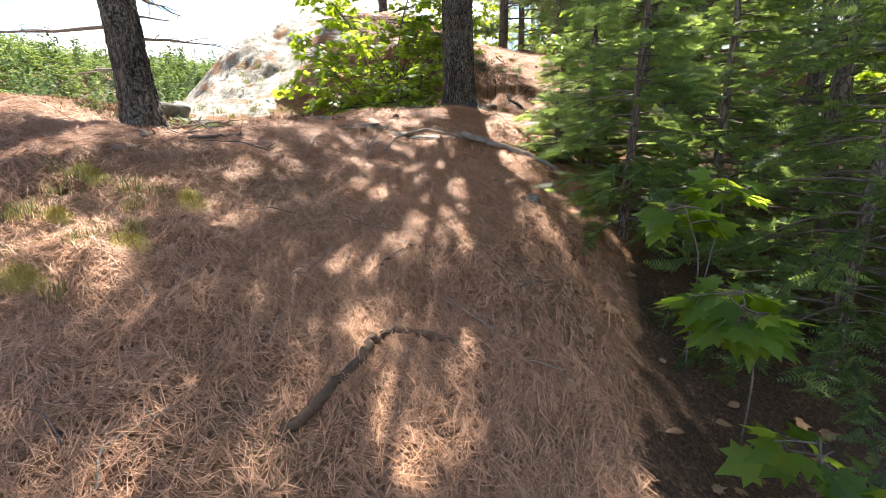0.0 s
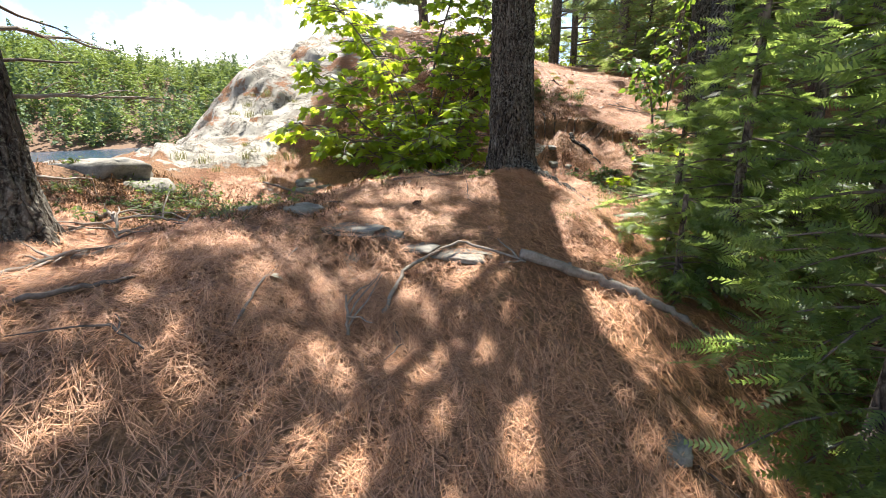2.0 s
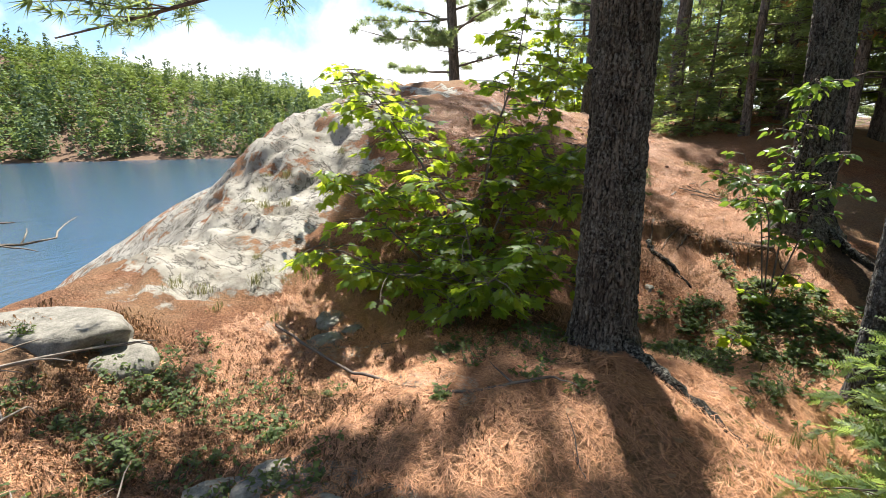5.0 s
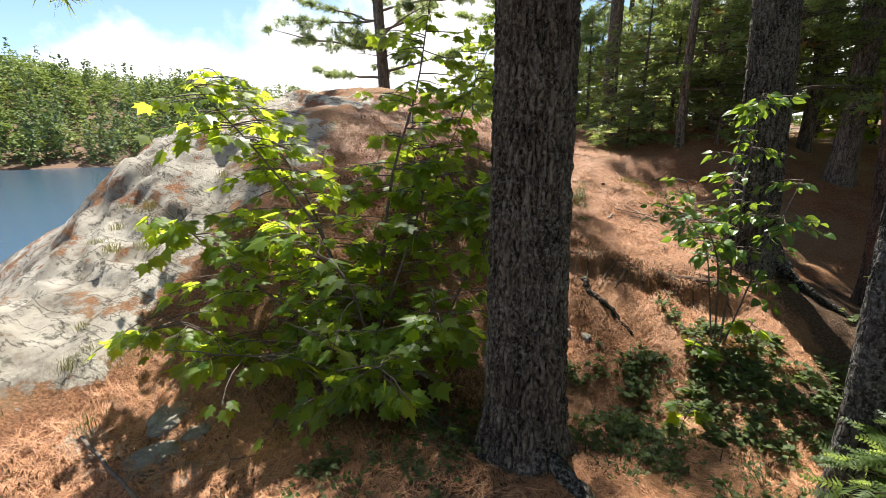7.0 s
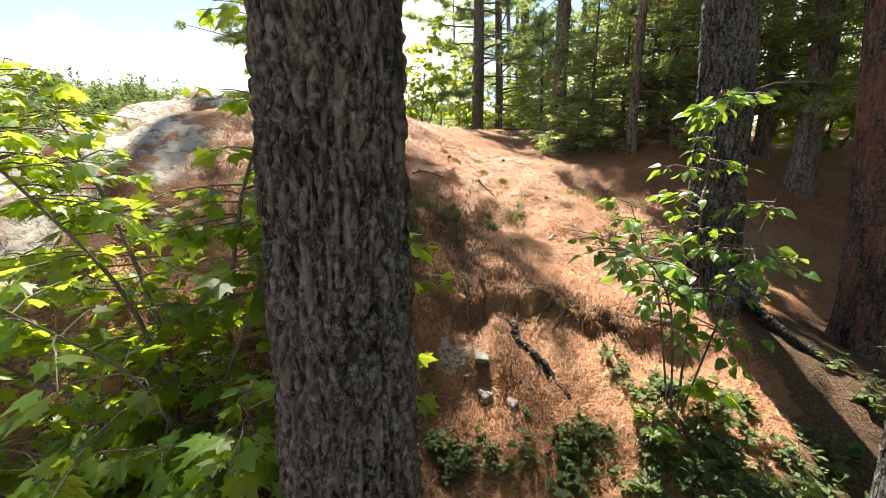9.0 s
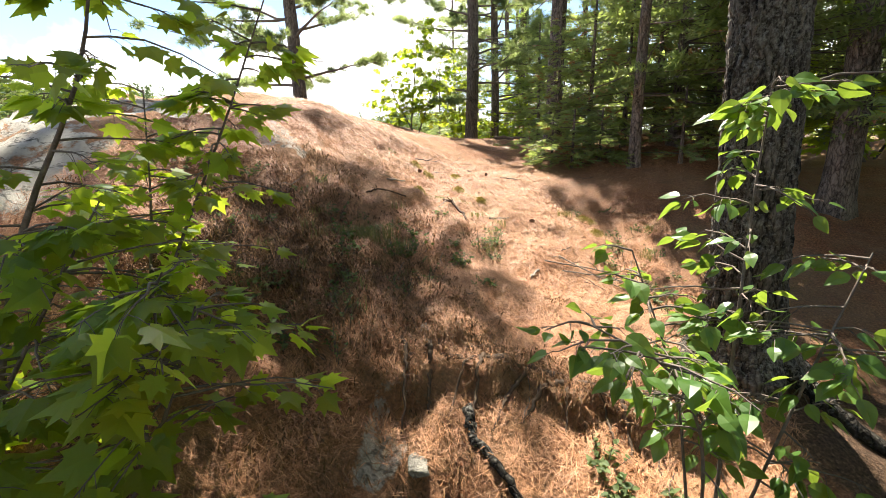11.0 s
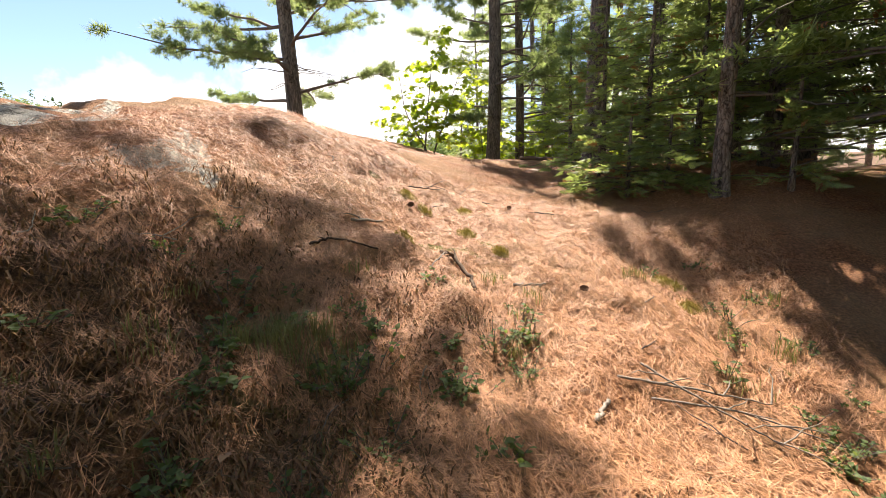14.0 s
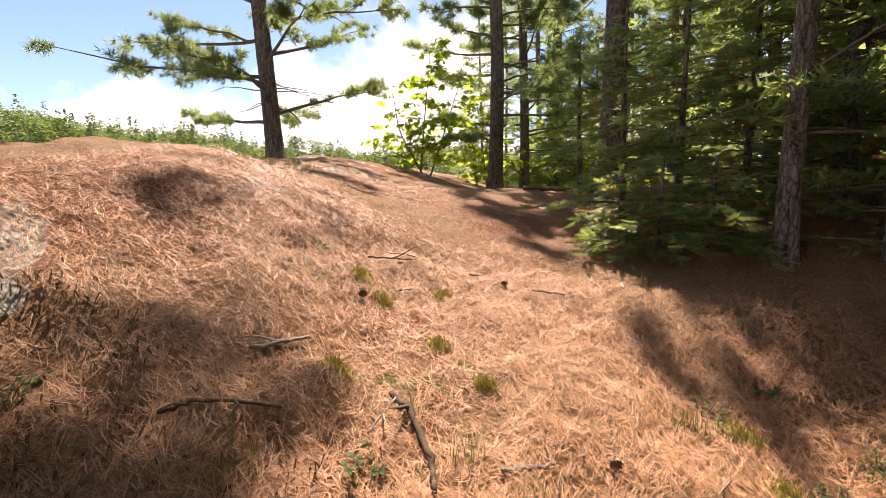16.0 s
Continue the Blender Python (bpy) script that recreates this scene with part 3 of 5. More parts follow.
def pine(name, x, y, height, r0, lean, mat, label, seed, low, boughs, reach, detail, sides, rows, bark, tufts=16, flare=0.45, stubs=0, group="pines", bare=0.45, sunk=0.0, bias=0.9, gap=None, low_side=None):
    """A pine: furrowed trunk, limbs and a crown of needle tufts."""
    r = np.random.default_rng(seed)
    t = thing(name, (x, y, ground_z(x, y) - 0.02 - sunk), label, "pine tree", group)
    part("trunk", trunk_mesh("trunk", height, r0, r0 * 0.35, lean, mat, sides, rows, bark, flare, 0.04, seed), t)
    limbs, spots, ways, mains = [], [], [], []
    for k in range(boughs):
        f = (k + r.uniform(0, 0.8)) / boughs
        h = low + (height - low) * f**bias
        az = r.uniform(0, 2 * np.pi)
        ln = reach * (1 - 0.65 * f) * r.uniform(0.7, 1.15)
        # above the gap: unseen boughs added on one side to cast shade
        if gap:
            h = low + (gap[0] - low) * f / 0.3 if f < 0.3 else gap[1] + (height - gap[1]) * (f - 0.3) / 0.72
            ln = reach * (r.uniform(0.7, 1.1) * 1.15 if f < 0.3 else r.uniform(0.9, 1.25) * (1 + 0.25 * math.sin(math.pi * (f - 0.3) / 0.72)))
            az = az if f < 0.3 else r.uniform(-0.6, 0.55)
        # low limbs out of view, all turned one way to shade the path
        if low_side and h < low_side[0]:
            az = r.uniform(low_side[1], low_side[2])
        d = np.array([math.cos(az), math.sin(az), r.uniform(-0.05, 0.35)])
        p0 = np.array([lean[0] * h, lean[1] * h, h])
        path = bent(p0, d, ln, 7, r.uniform(-0.12, 0.12), 0.1, r)
        mains.append(tube(path, np.linspace(0.035 * (1 - 0.6 * f) + 0.008, 0.006, 7), 5))
        for s in range(5 if gap and f > 0.3 or low_side and h > 6.3 else 5 + int(ln * 3)):
            u = r.uniform(0.6 if gap and f > 0.3 else bare, 1)
            q = path[int(u * 6)] * (1 - (u * 6) % 1) + path[min(6, int(u * 6) + 1)] * ((u * 6) % 1)
            sd = d * r.uniform(0.4, 1) + np.array([-d[1], d[0], 0]) * r.choice([-1, 1]) * r.uniform(0.4, 1.1) + np.array([0, 0, r.uniform(-0.15, 0.3)])
            sub = bent(q, sd, r.uniform(0.25, 0.6) * (0.5 + ln / 4), 4, 0.05, 0.12, r)
            if detail or s % 2:
                limbs.append(tube(sub[::3], [0.008, 0.003], 3) if not detail else tube(sub, np.linspace(0.008, 0.003, 4), 3))
            m = r.integers(tufts // 2, tufts + 1)
            w = r.uniform(0.25, 1.05, m) * 3
            i = np.minimum(2, w.astype(int))
            spots.append(sub[i] + (sub[i + 1] - sub[i]) * (w - i)[:, None] + r.normal(0, 0.035, (m, 3)))
            e = sub[-1] - sub[0]
            ways.append(e / np.linalg.norm(e) + r.normal(0, 0.45, (m, 3)) + [0, 0, 0.25])
    for k in range(stubs):
        h, az = r.uniform(0.9, max(low, 1.6)), r.uniform(0, 2 * np.pi)
        d = (math.cos(az), math.sin(az), r.uniform(-0.3, 0.25))
        limbs.append(tube(bent((lean[0] * h, lean[1] * h, h), d, r.uniform(0.25, 1.3), 5, 0.1, 0.15, r), np.linspace(0.014, 0.003, 5), 5))
    if detail:
        for lv, lf in mains:
            part("limb", mesh_of("limb", lv, lf, MAT_TWIG, True), t)
    else:
        limbs += mains
    if limbs:
        tagged(part("twig_work", mesh_of("twig_work", *merge(limbs), MAT_TWIG, True), t), kind="stuff")
    if spots:
        P, D = np.concatenate(spots), np.concatenate(ways)
        M = frames_along(D, r.normal(0, 1, D.shape)) * r.uniform(0.8, 1.25, (len(P), 1, 1))
        part("crown", mesh_of("crown", *scatter(*(PINE_TUFT if detail else PINE_TUFT_FAR), M, P), MAT_PINE), t)
    return t


def frond(n, length, leaf, width, r, flat=True):
    """A flat spray: a stem with short leaflets on both sides, along +y."""
    V, F = [], []
    for k in range(n):
        f = (k + 0.5) / n
        for sgn in (-1, 1):
            ln = leaf * (1 - 0.75 * f) * r.uniform(0.75, 1.15)
            b = np.array([0, f * length, 0])
            d = np.array([sgn * 0.9, 0.55, r.uniform(-0.2, 0.12) if flat else r.uniform(-0.7, 0.7)])
            d /= np.linalg.norm(d)
            s = np.cross(d, [0, 0, 1.0])
            i = len(V)
            V += [b - s * width * 0.5, b + s * width * 0.5, b + d * ln]
            F += [(i, i + 1, i + 2)]
    return np.array(V), np.array(F)


FROND = frond(9, 0.13, 0.044, 0.013, np.random.default_rng(5))
FROND_FAR = frond(6, 0.34, 0.16, 0.042, np.random.default_rng(6), False)


def conifer(name, x, y, height, reach, label, seed, mat, detail, low=0.15, density=1.0, droop=0.3, r0=None, group="young conifers", base_z=None, bark=None, dead=0.0, leanx=0.0):
    """A spruce or hemlock: a slim trunk and tiers of drooping sprays."""
    r = np.random.default_rng(seed)
    t = thing(name, (x, y, (ground_z(x, y) if base_z is None else base_z) - 0.03), label, "conifer", group)
    r0 = r0 or 0.012 * height + 0.012
    part("trunk", trunk_mesh("trunk", height, r0, 0.012, (leanx, 0), bark or MAT_BARK_FAR, 14, 26, 0.0, 0.25, 0.03, seed), t)
    limbs, spots, ways = [], [], []
    tiers = int(height * (9 if detail else 5) * density) + 4
    for k in range(tiers):
        f = (k + r.uniform(0, 0.9)) / tiers
        h = height * (low + (0.99 - low) * f)
        for b in range(r.integers(2, 5)):
            az = r.uniform(0, 2 * np.pi)
            ln = (reach * (1 - f) ** 0.75 + 0.08) * r.uniform(0.55, 1.15)
            d = np.array([math.cos(az), math.sin(az), r.uniform(0.0, 0.25)])
            path = bent((leanx * h, 0, h), d, ln, 6, droop, 0.07, r)
            limbs.append(tube(path if detail else path[::5], np.linspace(0.004 + 0.008 * ln, 0.002, 6)[:: 1 if detail else 5], 3))
            m = int((42 if detail else 9) * ln * density) + 3
            u = r.uniform(0.15, 1.0, m) ** 0.75 * 5
            i = np.minimum(4, u.astype(int))
            spots.append(path[i] + (path[i + 1] - path[i]) * (u - i)[:, None] + r.normal(0, 0.02, (m, 3)))
            across = np.array([-d[1], d[0], 0])
            w = d * r.uniform(0.3, 1, (m, 1)) + across * r.uniform(-1, 1, (m, 1)) + np.array([0, 0, -1]) * r.uniform(0.0, 0.5, (m, 1)) * droop * 2
            ways.append(w)
    tagged(part("branch_work", mesh_of("branch_work", *merge(limbs), MAT_TWIG, True), t), kind="stuff")
    P, D = np.concatenate(spots), np.concatenate(ways)
    up = np.array([0, 0, 1.0]) + r.normal(0, 0.75 if detail else 0.42, D.shape)
    M = frames_along(D + r.normal(0, 0.15, D.shape), up) * r.uniform(0.5, 1.25, (len(P), 1, 1))
    gone = r.uniform(0, 1, len(P)) < dead
    tpl = FROND if detail else FROND_FAR
    part("foliage", mesh_of("foliage", *scatter(*tpl, M[~gone], P[~gone]), mat), t)
    if gone.any():
        part("dead_foliage", mesh_of("dead_foliage", *scatter(*tpl, M[gone], P[gone]), MAT_RUST), t, "rusty dead needles")
    return t


def maple_leaf():
    half = [(0.0, -0.02), (0.16, -0.10), (0.34, -0.02), (0.30, 0.10), (0.56, 0.20), (0.40, 0.32), (0.46, 0.58), (0.24, 0.48), (0.16, 0.60), (0.0, 0.98)]
    pts = half + [(-a, b) for a, b in half[-2:0:-1]]
    V = [(0, 0.25, 0.0)] + [(a, b, -0.22 * abs(a) - 0.14 * max(0, b - 0.4)) for a, b in pts]
    n = len(pts)
    return np.array(V), np.array([(0, 1 + k, 1 + (k + 1) % n) for k in range(n)])


def oval_leaf():
    half = [(0.0, 0.0), (0.2, 0.10), (0.32, 0.30), (0.29, 0.52), (0.15, 0.78), (0.0, 1.0)]
    pts = half + [(-a, b) for a, b in half[-2:0:-1]]
    V = [(0, 0.4, 0.0)] + [(a, b, 0.2 * abs(a) - 0.18 * b * b) for a, b in pts]
    n = len(pts)
    return np.array(V), np.array([(0, 1 + k, 1 + (k + 1) % n) for k in range(n)])


MAPLE, OVAL = maple_leaf(), oval_leaf()


def leafy(name, stems, leaf, size, mat, label, category, seed, per_branch=9, group="", twig_len=0.55, bare=0.3, stem_r=0.012, tilt=0.45, hang=0.25, twigs=12, singles=300):
    """A sapling or bush. stems: paths as lists of places in the world."""
    r = np.random.default_rng(seed)
    o = np.array(stems[0][0], float)
    t = thing(name, tuple(o), label, category, group)
    wood, P, D = [], [], []
    for st in stems:
        st = np.array(st, float)
        u = np.linspace(0, len(st) - 1, 12)
        path = np.stack([np.interp(u, np.arange(len(st)), st[:, k]) for k in range(3)], 1)
        path[1:-1] = (path[:-2] + path[1:-1] * 2 + path[2:]) / 4
        ln = np.linalg.norm(np.diff(path, axis=0), axis=1).sum()
        sv, sf = tube(path, np.linspace(stem_r * (0.6 + ln / 4), 0.003, 12), 7)
        part("stem", mesh_of("stem", sv - o, sf, MAT_TWIG, True), t)
        for k in range(max(2, int(twigs * ln / 2))):
            f = r.uniform(bare, 1.0) * 11
            i = min(10, int(f))
            q = path[i] + (path[i + 1] - path[i]) * (f - i)
            az = r.uniform(0, 2 * np.pi)
            d = np.array([math.cos(az), math.sin(az), r.uniform(-0.05, 0.45)])
            tw = bent(q, d, twig_len * r.uniform(0.4, 1.2) * (1.1 - 0.5 * f / 11), 5, hang, 0.1, r)
            wood.append(tube(tw, np.linspace(0.005, 0.002, 5), 4))
            m = r.integers(per_branch // 2, per_branch + 1)
            w = r.uniform(0.2, 1.0, m) * 4
            i = np.minimum(3, w.astype(int))
            base = tw[i] + (tw[i + 1] - tw[i]) * (w - i)[:, None]
            e = tw[-1] - tw[0]
            e = e / np.linalg.norm(e)
            way = e * r.uniform(0.2, 1, (m, 1)) + np.array([-e[1], e[0], 0]) * r.uniform(-1.2, 1.2, (m, 1)) + np.array([0, 0, -1]) * r.uniform(0.0, 0.7, (m, 1))
            way /= np.linalg.norm(way, axis=1, keepdims=True)
            tip = base + way * size * 0.55
            for a, b in zip(base, tip):
                wood.append(tube(np.array([a, (a + b) / 2 + [0, 0, 0.006], b]), [0.0016, 0.0013, 0.001], 3))
            P.append(tip)
            D.append(way)
    P, D = np.concatenate(P), np.concatenate(D)
    up = np.array([0, 0, 1.0]) + r.normal(0, tilt, D.shape)
    M = frames_along(D, up) * (size * r.uniform(0.6, 1.25, (len(P), 1, 1)))
    wv, wf = merge(wood)
    tagged(part("twig_work", mesh_of("twig_work", wv - o, wf, MAT_TWIG, True), t), kind="stuff")
    order = r.permutation(len(P))
    one = mesh_of("leaf", *leaf, mat)
    for k in order[:singles]:
        m4 = Matrix.Identity(4)
        for a in range(3):
            for b in range(3):
                m4[a][b] = M[k][a][b]
            m4[a][3] = P[k][a] - o[a]
        lf = part("leaf", one, t)
        lf.matrix_local = m4
    rest = order[singles:]
    if len(rest):
        tagged(part("foliage", mesh_of("foliage", *scatter(*leaf, M[rest], P[rest] - o), mat), t), kind="stuff")
    return t


def at_ground(x, y, dz=0.0):
    return (x, y, ground_z(x, y) + dz)


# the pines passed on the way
# the first pine's low limbs are unseen, added to dapple the path
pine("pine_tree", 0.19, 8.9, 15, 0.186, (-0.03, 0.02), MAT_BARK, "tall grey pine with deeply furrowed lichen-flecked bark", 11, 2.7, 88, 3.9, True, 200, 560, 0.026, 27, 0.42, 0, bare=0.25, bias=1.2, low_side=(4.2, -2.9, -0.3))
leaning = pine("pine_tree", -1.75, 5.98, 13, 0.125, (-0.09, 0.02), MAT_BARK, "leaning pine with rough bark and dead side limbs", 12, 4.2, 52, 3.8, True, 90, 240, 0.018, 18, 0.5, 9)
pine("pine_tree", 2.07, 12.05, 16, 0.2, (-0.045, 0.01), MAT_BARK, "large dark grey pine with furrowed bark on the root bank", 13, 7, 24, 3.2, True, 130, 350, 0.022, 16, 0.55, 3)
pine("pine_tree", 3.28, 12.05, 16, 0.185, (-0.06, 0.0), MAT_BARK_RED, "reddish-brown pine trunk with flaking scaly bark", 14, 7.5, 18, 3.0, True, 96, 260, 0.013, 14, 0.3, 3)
pine("pine_tree", 1.87, 9.36, 3.2, 0.12, (0.0, 0.0), MAT_BIRCHY, "short pale lichen-mottled dead trunk", 15, 3.2, 0, 1, True, 60, 220, 0.008, 0, 0.3, 2, group="")
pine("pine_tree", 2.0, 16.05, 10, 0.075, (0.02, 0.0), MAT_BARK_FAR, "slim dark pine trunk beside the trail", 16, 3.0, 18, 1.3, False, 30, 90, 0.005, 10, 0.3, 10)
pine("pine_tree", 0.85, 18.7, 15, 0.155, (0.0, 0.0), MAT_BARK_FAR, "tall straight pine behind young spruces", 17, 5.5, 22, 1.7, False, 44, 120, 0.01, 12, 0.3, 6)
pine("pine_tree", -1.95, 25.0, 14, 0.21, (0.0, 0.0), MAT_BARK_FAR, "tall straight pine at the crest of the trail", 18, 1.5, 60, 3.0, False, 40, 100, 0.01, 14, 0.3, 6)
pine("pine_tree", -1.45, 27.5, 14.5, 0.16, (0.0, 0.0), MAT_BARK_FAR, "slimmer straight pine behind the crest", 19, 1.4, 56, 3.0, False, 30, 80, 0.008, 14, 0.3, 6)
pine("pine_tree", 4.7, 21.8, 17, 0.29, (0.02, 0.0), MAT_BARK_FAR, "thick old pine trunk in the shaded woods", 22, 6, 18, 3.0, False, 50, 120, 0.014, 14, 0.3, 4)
# its upper crown is out of view, shaped to shade the left slope
lakeside = pine("pine_tree", -5.4, 19.8, 14.5, 0.16, (-0.035, 0.0), MAT_BARK_FAR, "open-crowned lakeside pine with long bare limbs", 20, 0.7, 76, 2.6, True, 40, 100, 0.012, 32, 0.3, 10, bare=0.3, gap=(4.8, 10.0))

for d, h, ln in (((-1.0, -0.35, 0.05), 0.82, 1.5), ((-0.9, 0.3, 0.0), 0.55, 1.1), ((0.45, 0.9, 0.02), 0.78, 0.75), ((-0.6, 0.9, -0.1), 0.35, 0.9), ((-0.2, 1.0, 0.1), 1.1, 0.9)):
    limb_path = bent((-0.09 * h, 0.02 * h, h), d, ln, 7, 0.06, 0.12)
    part("dead_limb", mesh_of("dead_limb", *tube(limb_path, np.linspace(0.016, 0.004, 7), 6), MAT_DEADWOOD, True), leaning, "bare grey dead limb")
    for k in range(6):
        a = rng.uniform(0, 6.28)
        twig_path = bent(limb_path[2 + k % 5], np.array(d) + (0.7 * math.cos(a), 0.7 * math.sin(a), 0.3 * math.sin(a * 2)), rng.uniform(0.15, 0.4), 5, 0.2, 0.15)
        part("dead_twig", mesh_of("dead_twig", *tube(twig_path, np.linspace(0.005, 0.0018, 5), 4), MAT_DEADWOOD, True), leaning)

for d, h, ln, sag in (((0.9, -0.45, 0.42), 3.9, 2.9, 0.35), ((0.2, -1.0, 0.3), 4.1, 2.6, 0.3), ((-0.6, -0.9, 0.2), 4.3, 3.2, 0.3), ((-1.0, -0.5, 0.1), 4.0, 3.4, 0.25), ((0.5, -0.9, 0.1), 3.3, 2.2, 0.2)):
    limb_path = bent((-0.035 * h, 0, h), d, ln, 9, sag, 0.08)
    part("dead_limb", mesh_of("dead_limb", *tube(limb_path, np.linspace(0.03, 0.007, 9), 6), MAT_TWIG, True), lakeside, "bare drooping dead limb")
    for k in range(11):
        a = rng.uniform(0, 6.28)
        twig_path = bent(limb_path[2 + k % 7], np.array(d) + (0.9 * math.cos(a), 0.9 * math.sin(a), 0.2), rng.uniform(0.3, 0.9), 6, 0.5, 0.15)
        part("dead_twig", mesh_of("dead_twig", *tube(twig_path, np.linspace(0.009, 0.003, 6), 4), MAT_TWIG, True), lakeside)

# young conifers crowding the gully
for k, (x, y, h, reach, seed) in enumerate(((2.05, 6.45, 1.9, 0.75, 31), (1.78, 7.7, 1.75, 0.75, 32), (2.3, 8.45, 2.9, 1.0, 38), (2.9, 8.9, 5.5, 1.6, 33), (3.7, 7.5, 6.0, 1.7, 34), (1.5, 7.35, 0.6, 0.4, 35), (4.3, 9.6, 7.0, 1.9, 36), (3.2, 5.9, 2.6, 1.1, 37), (2.75, 7.0, 2.4, 1.0, 39), (4.6, 6.6, 5.0, 1.7, 40), (1.5, 7.95, 1.0, 0.5, 70), (2.0, 8.9, 1.3, 0.6, 71))):
    conifer("hemlock", x, y, h, reach, "dark green young hemlock with drooping feathery sprays", seed, MAT_HEMLOCK, True, 0.04, 1.25 if h < 3 else 0.85, 0.28, group="hemlocks in the gully")

# spruces and firs beside the upper trail
for k, (x, y, h, reach, seed, low) in enumerate(((0.85, 16.5, 0.75, 0.5, 61, 0.08), (1.15, 16.3, 0.9, 0.7, 62, 0.08), (1.55, 16.3, 0.8, 0.7, 63, 0.08), (2.6, 16.0, 1.1, 0.8, 64, 0.08), (0.95, 17.6, 2.3, 0.95, 41, 0.05), (1.45, 17.2, 2.5, 1.0, 42, 0.05), (1.95, 16.9, 2.2, 0.9, 56, 0.05), (2.45, 17.2, 2.6, 1.1, 57, 0.05), (2.7, 16.9, 6.5, 1.5, 43, 0.12), (3.3, 15.4, 7.0, 1.5, 44, 0.15), (4.2, 16.8, 8.0, 1.7, 45, 0.1), (3.0, 19.5, 7.0, 1.5, 46, 0.1), (4.6, 14.2, 7.0, 1.6, 47, 0.2), (2.0, 20.5, 5.0, 1.3, 48, 0.05), (3.6, 18.3, 9.0, 1.9, 49, 0.06), (5.2, 19.0, 9.0, 2.0, 50, 0.06), (2.4, 23.5, 8.0, 1.8, 58, 0.05), (0.4, 24.0, 4.0, 1.2, 59, 0.05), (3.4, 26.0, 9.0, 2.0, 60, 0.05))):
    conifer("spruce", x, y, h, reach, "green spruce with layered boughs beside the trail", seed, MAT_SPRUCE, h < 2.7, low, 1.0 if h < 2.7 else 1.15, 0.2, group="spruces by the trail", dead=0.07 if h < 2.7 else 0.02)

# woods behind: tall trunks and conifers
woods = np.random.default_rng(99)
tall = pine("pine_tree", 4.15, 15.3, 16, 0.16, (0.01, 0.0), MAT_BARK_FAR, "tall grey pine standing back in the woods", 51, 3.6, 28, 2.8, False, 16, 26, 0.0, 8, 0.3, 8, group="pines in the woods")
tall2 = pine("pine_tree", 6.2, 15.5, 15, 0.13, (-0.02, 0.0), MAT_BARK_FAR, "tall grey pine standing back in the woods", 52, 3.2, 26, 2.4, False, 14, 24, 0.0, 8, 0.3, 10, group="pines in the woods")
fir = conifer("spruce", 7.5, 12.5, 8, 1.7, "dark spruce in the shade of the woods", 53, MAT_SPRUCE, False, 0.08, 1.0, 0.22, group="spruces in the woods")
fir2 = conifer("spruce", 8.5, 17.0, 6, 1.5, "dark spruce in the shade of the woods", 54, MAT_HEMLOCK, False, 0.05, 1.0, 0.25, group="spruces in the woods")
broad = leafy("young_maple", [[at_ground(-3.6, 23.3), (-3.5, 23.4, 5.2), (-3.3, 23.5, 7.2)], [at_ground(-3.4, 23.5), (-2.9, 23.3, 5.0), (-2.4, 23.2, 6.3)], [at_ground(-3.5, 23.2), (-4.1, 23.1, 5.0), (-4.4, 23.4, 6.4)]], MAPLE, 0.17, MAT_MAPLE, "bright yellow-green young maple beyond the crest", "tree", 55, 12, "broadleaf trees", 1.0, 0.1, 0.02, 0.5, 0.2, 26)
spots = []
for k in range(420):
    x, y = woods.uniform(-16, 34), woods.uniform(-8, 52)
    if x < 5.2 + 0.0 * y and y < 21:
        continue
    if y >= 21 and x < -7 - 0.1 * (y - 21):
        continue
    if any(math.hypot(x - a, y - b) < 1.7 for a, b in spots) or -9 < x < 3 and y < 27:
        continue
    spots.append((x, y))
for k, (x, y) in enumerate(spots[:62]):
    which = (tall, tall2, fir, fir2)[k % 4] if y > 20 else (tall, fir, fir2, fir, tall2)[k % 5]
    s = woods.uniform(0.8, 1.2)
    copy_thing(which, pose(x, y, ground_z(x, y) - 0.05, 0, 0, woods.uniform(0, 360)) @ Matrix.Scale(s, 4))
for k, (x, y) in enumerate(((-0.6, 31.0), (0.9, 33.5), (1.8, 30.5), (2.9, 34.0), (-1.8, 36.0), (0.1, 38.5), (3.6, 30.0), (1.4, 37.0), (4.6, 28.0), (2.2, 41.0), (-0.9, 42.0), (5.8, 25.5))):
    copy_thing((tall, fir, tall2, fir2)[k % 4], pose(x, y, ground_z(x, y) - 0.05, 0, 0, woods.uniform(0, 360)) @ Matrix.Scale(woods.uniform(0.9, 1.25), 4))
for x, y in ((-1.2, 30.0), (0.5, 29.0), (2.6, 27.0), (5.5, 17.5), (6.5, 20.5), (7.5, 15.0), (9.0, 24.0), (-0.2, 33.0), (-2.6, 27.0), (6.0, 12.0), (5.6, 9.0)):
    copy_thing(broad, pose(x, y, ground_z(x, y) - 0.05, 0, 0, woods.uniform(0, 360)))

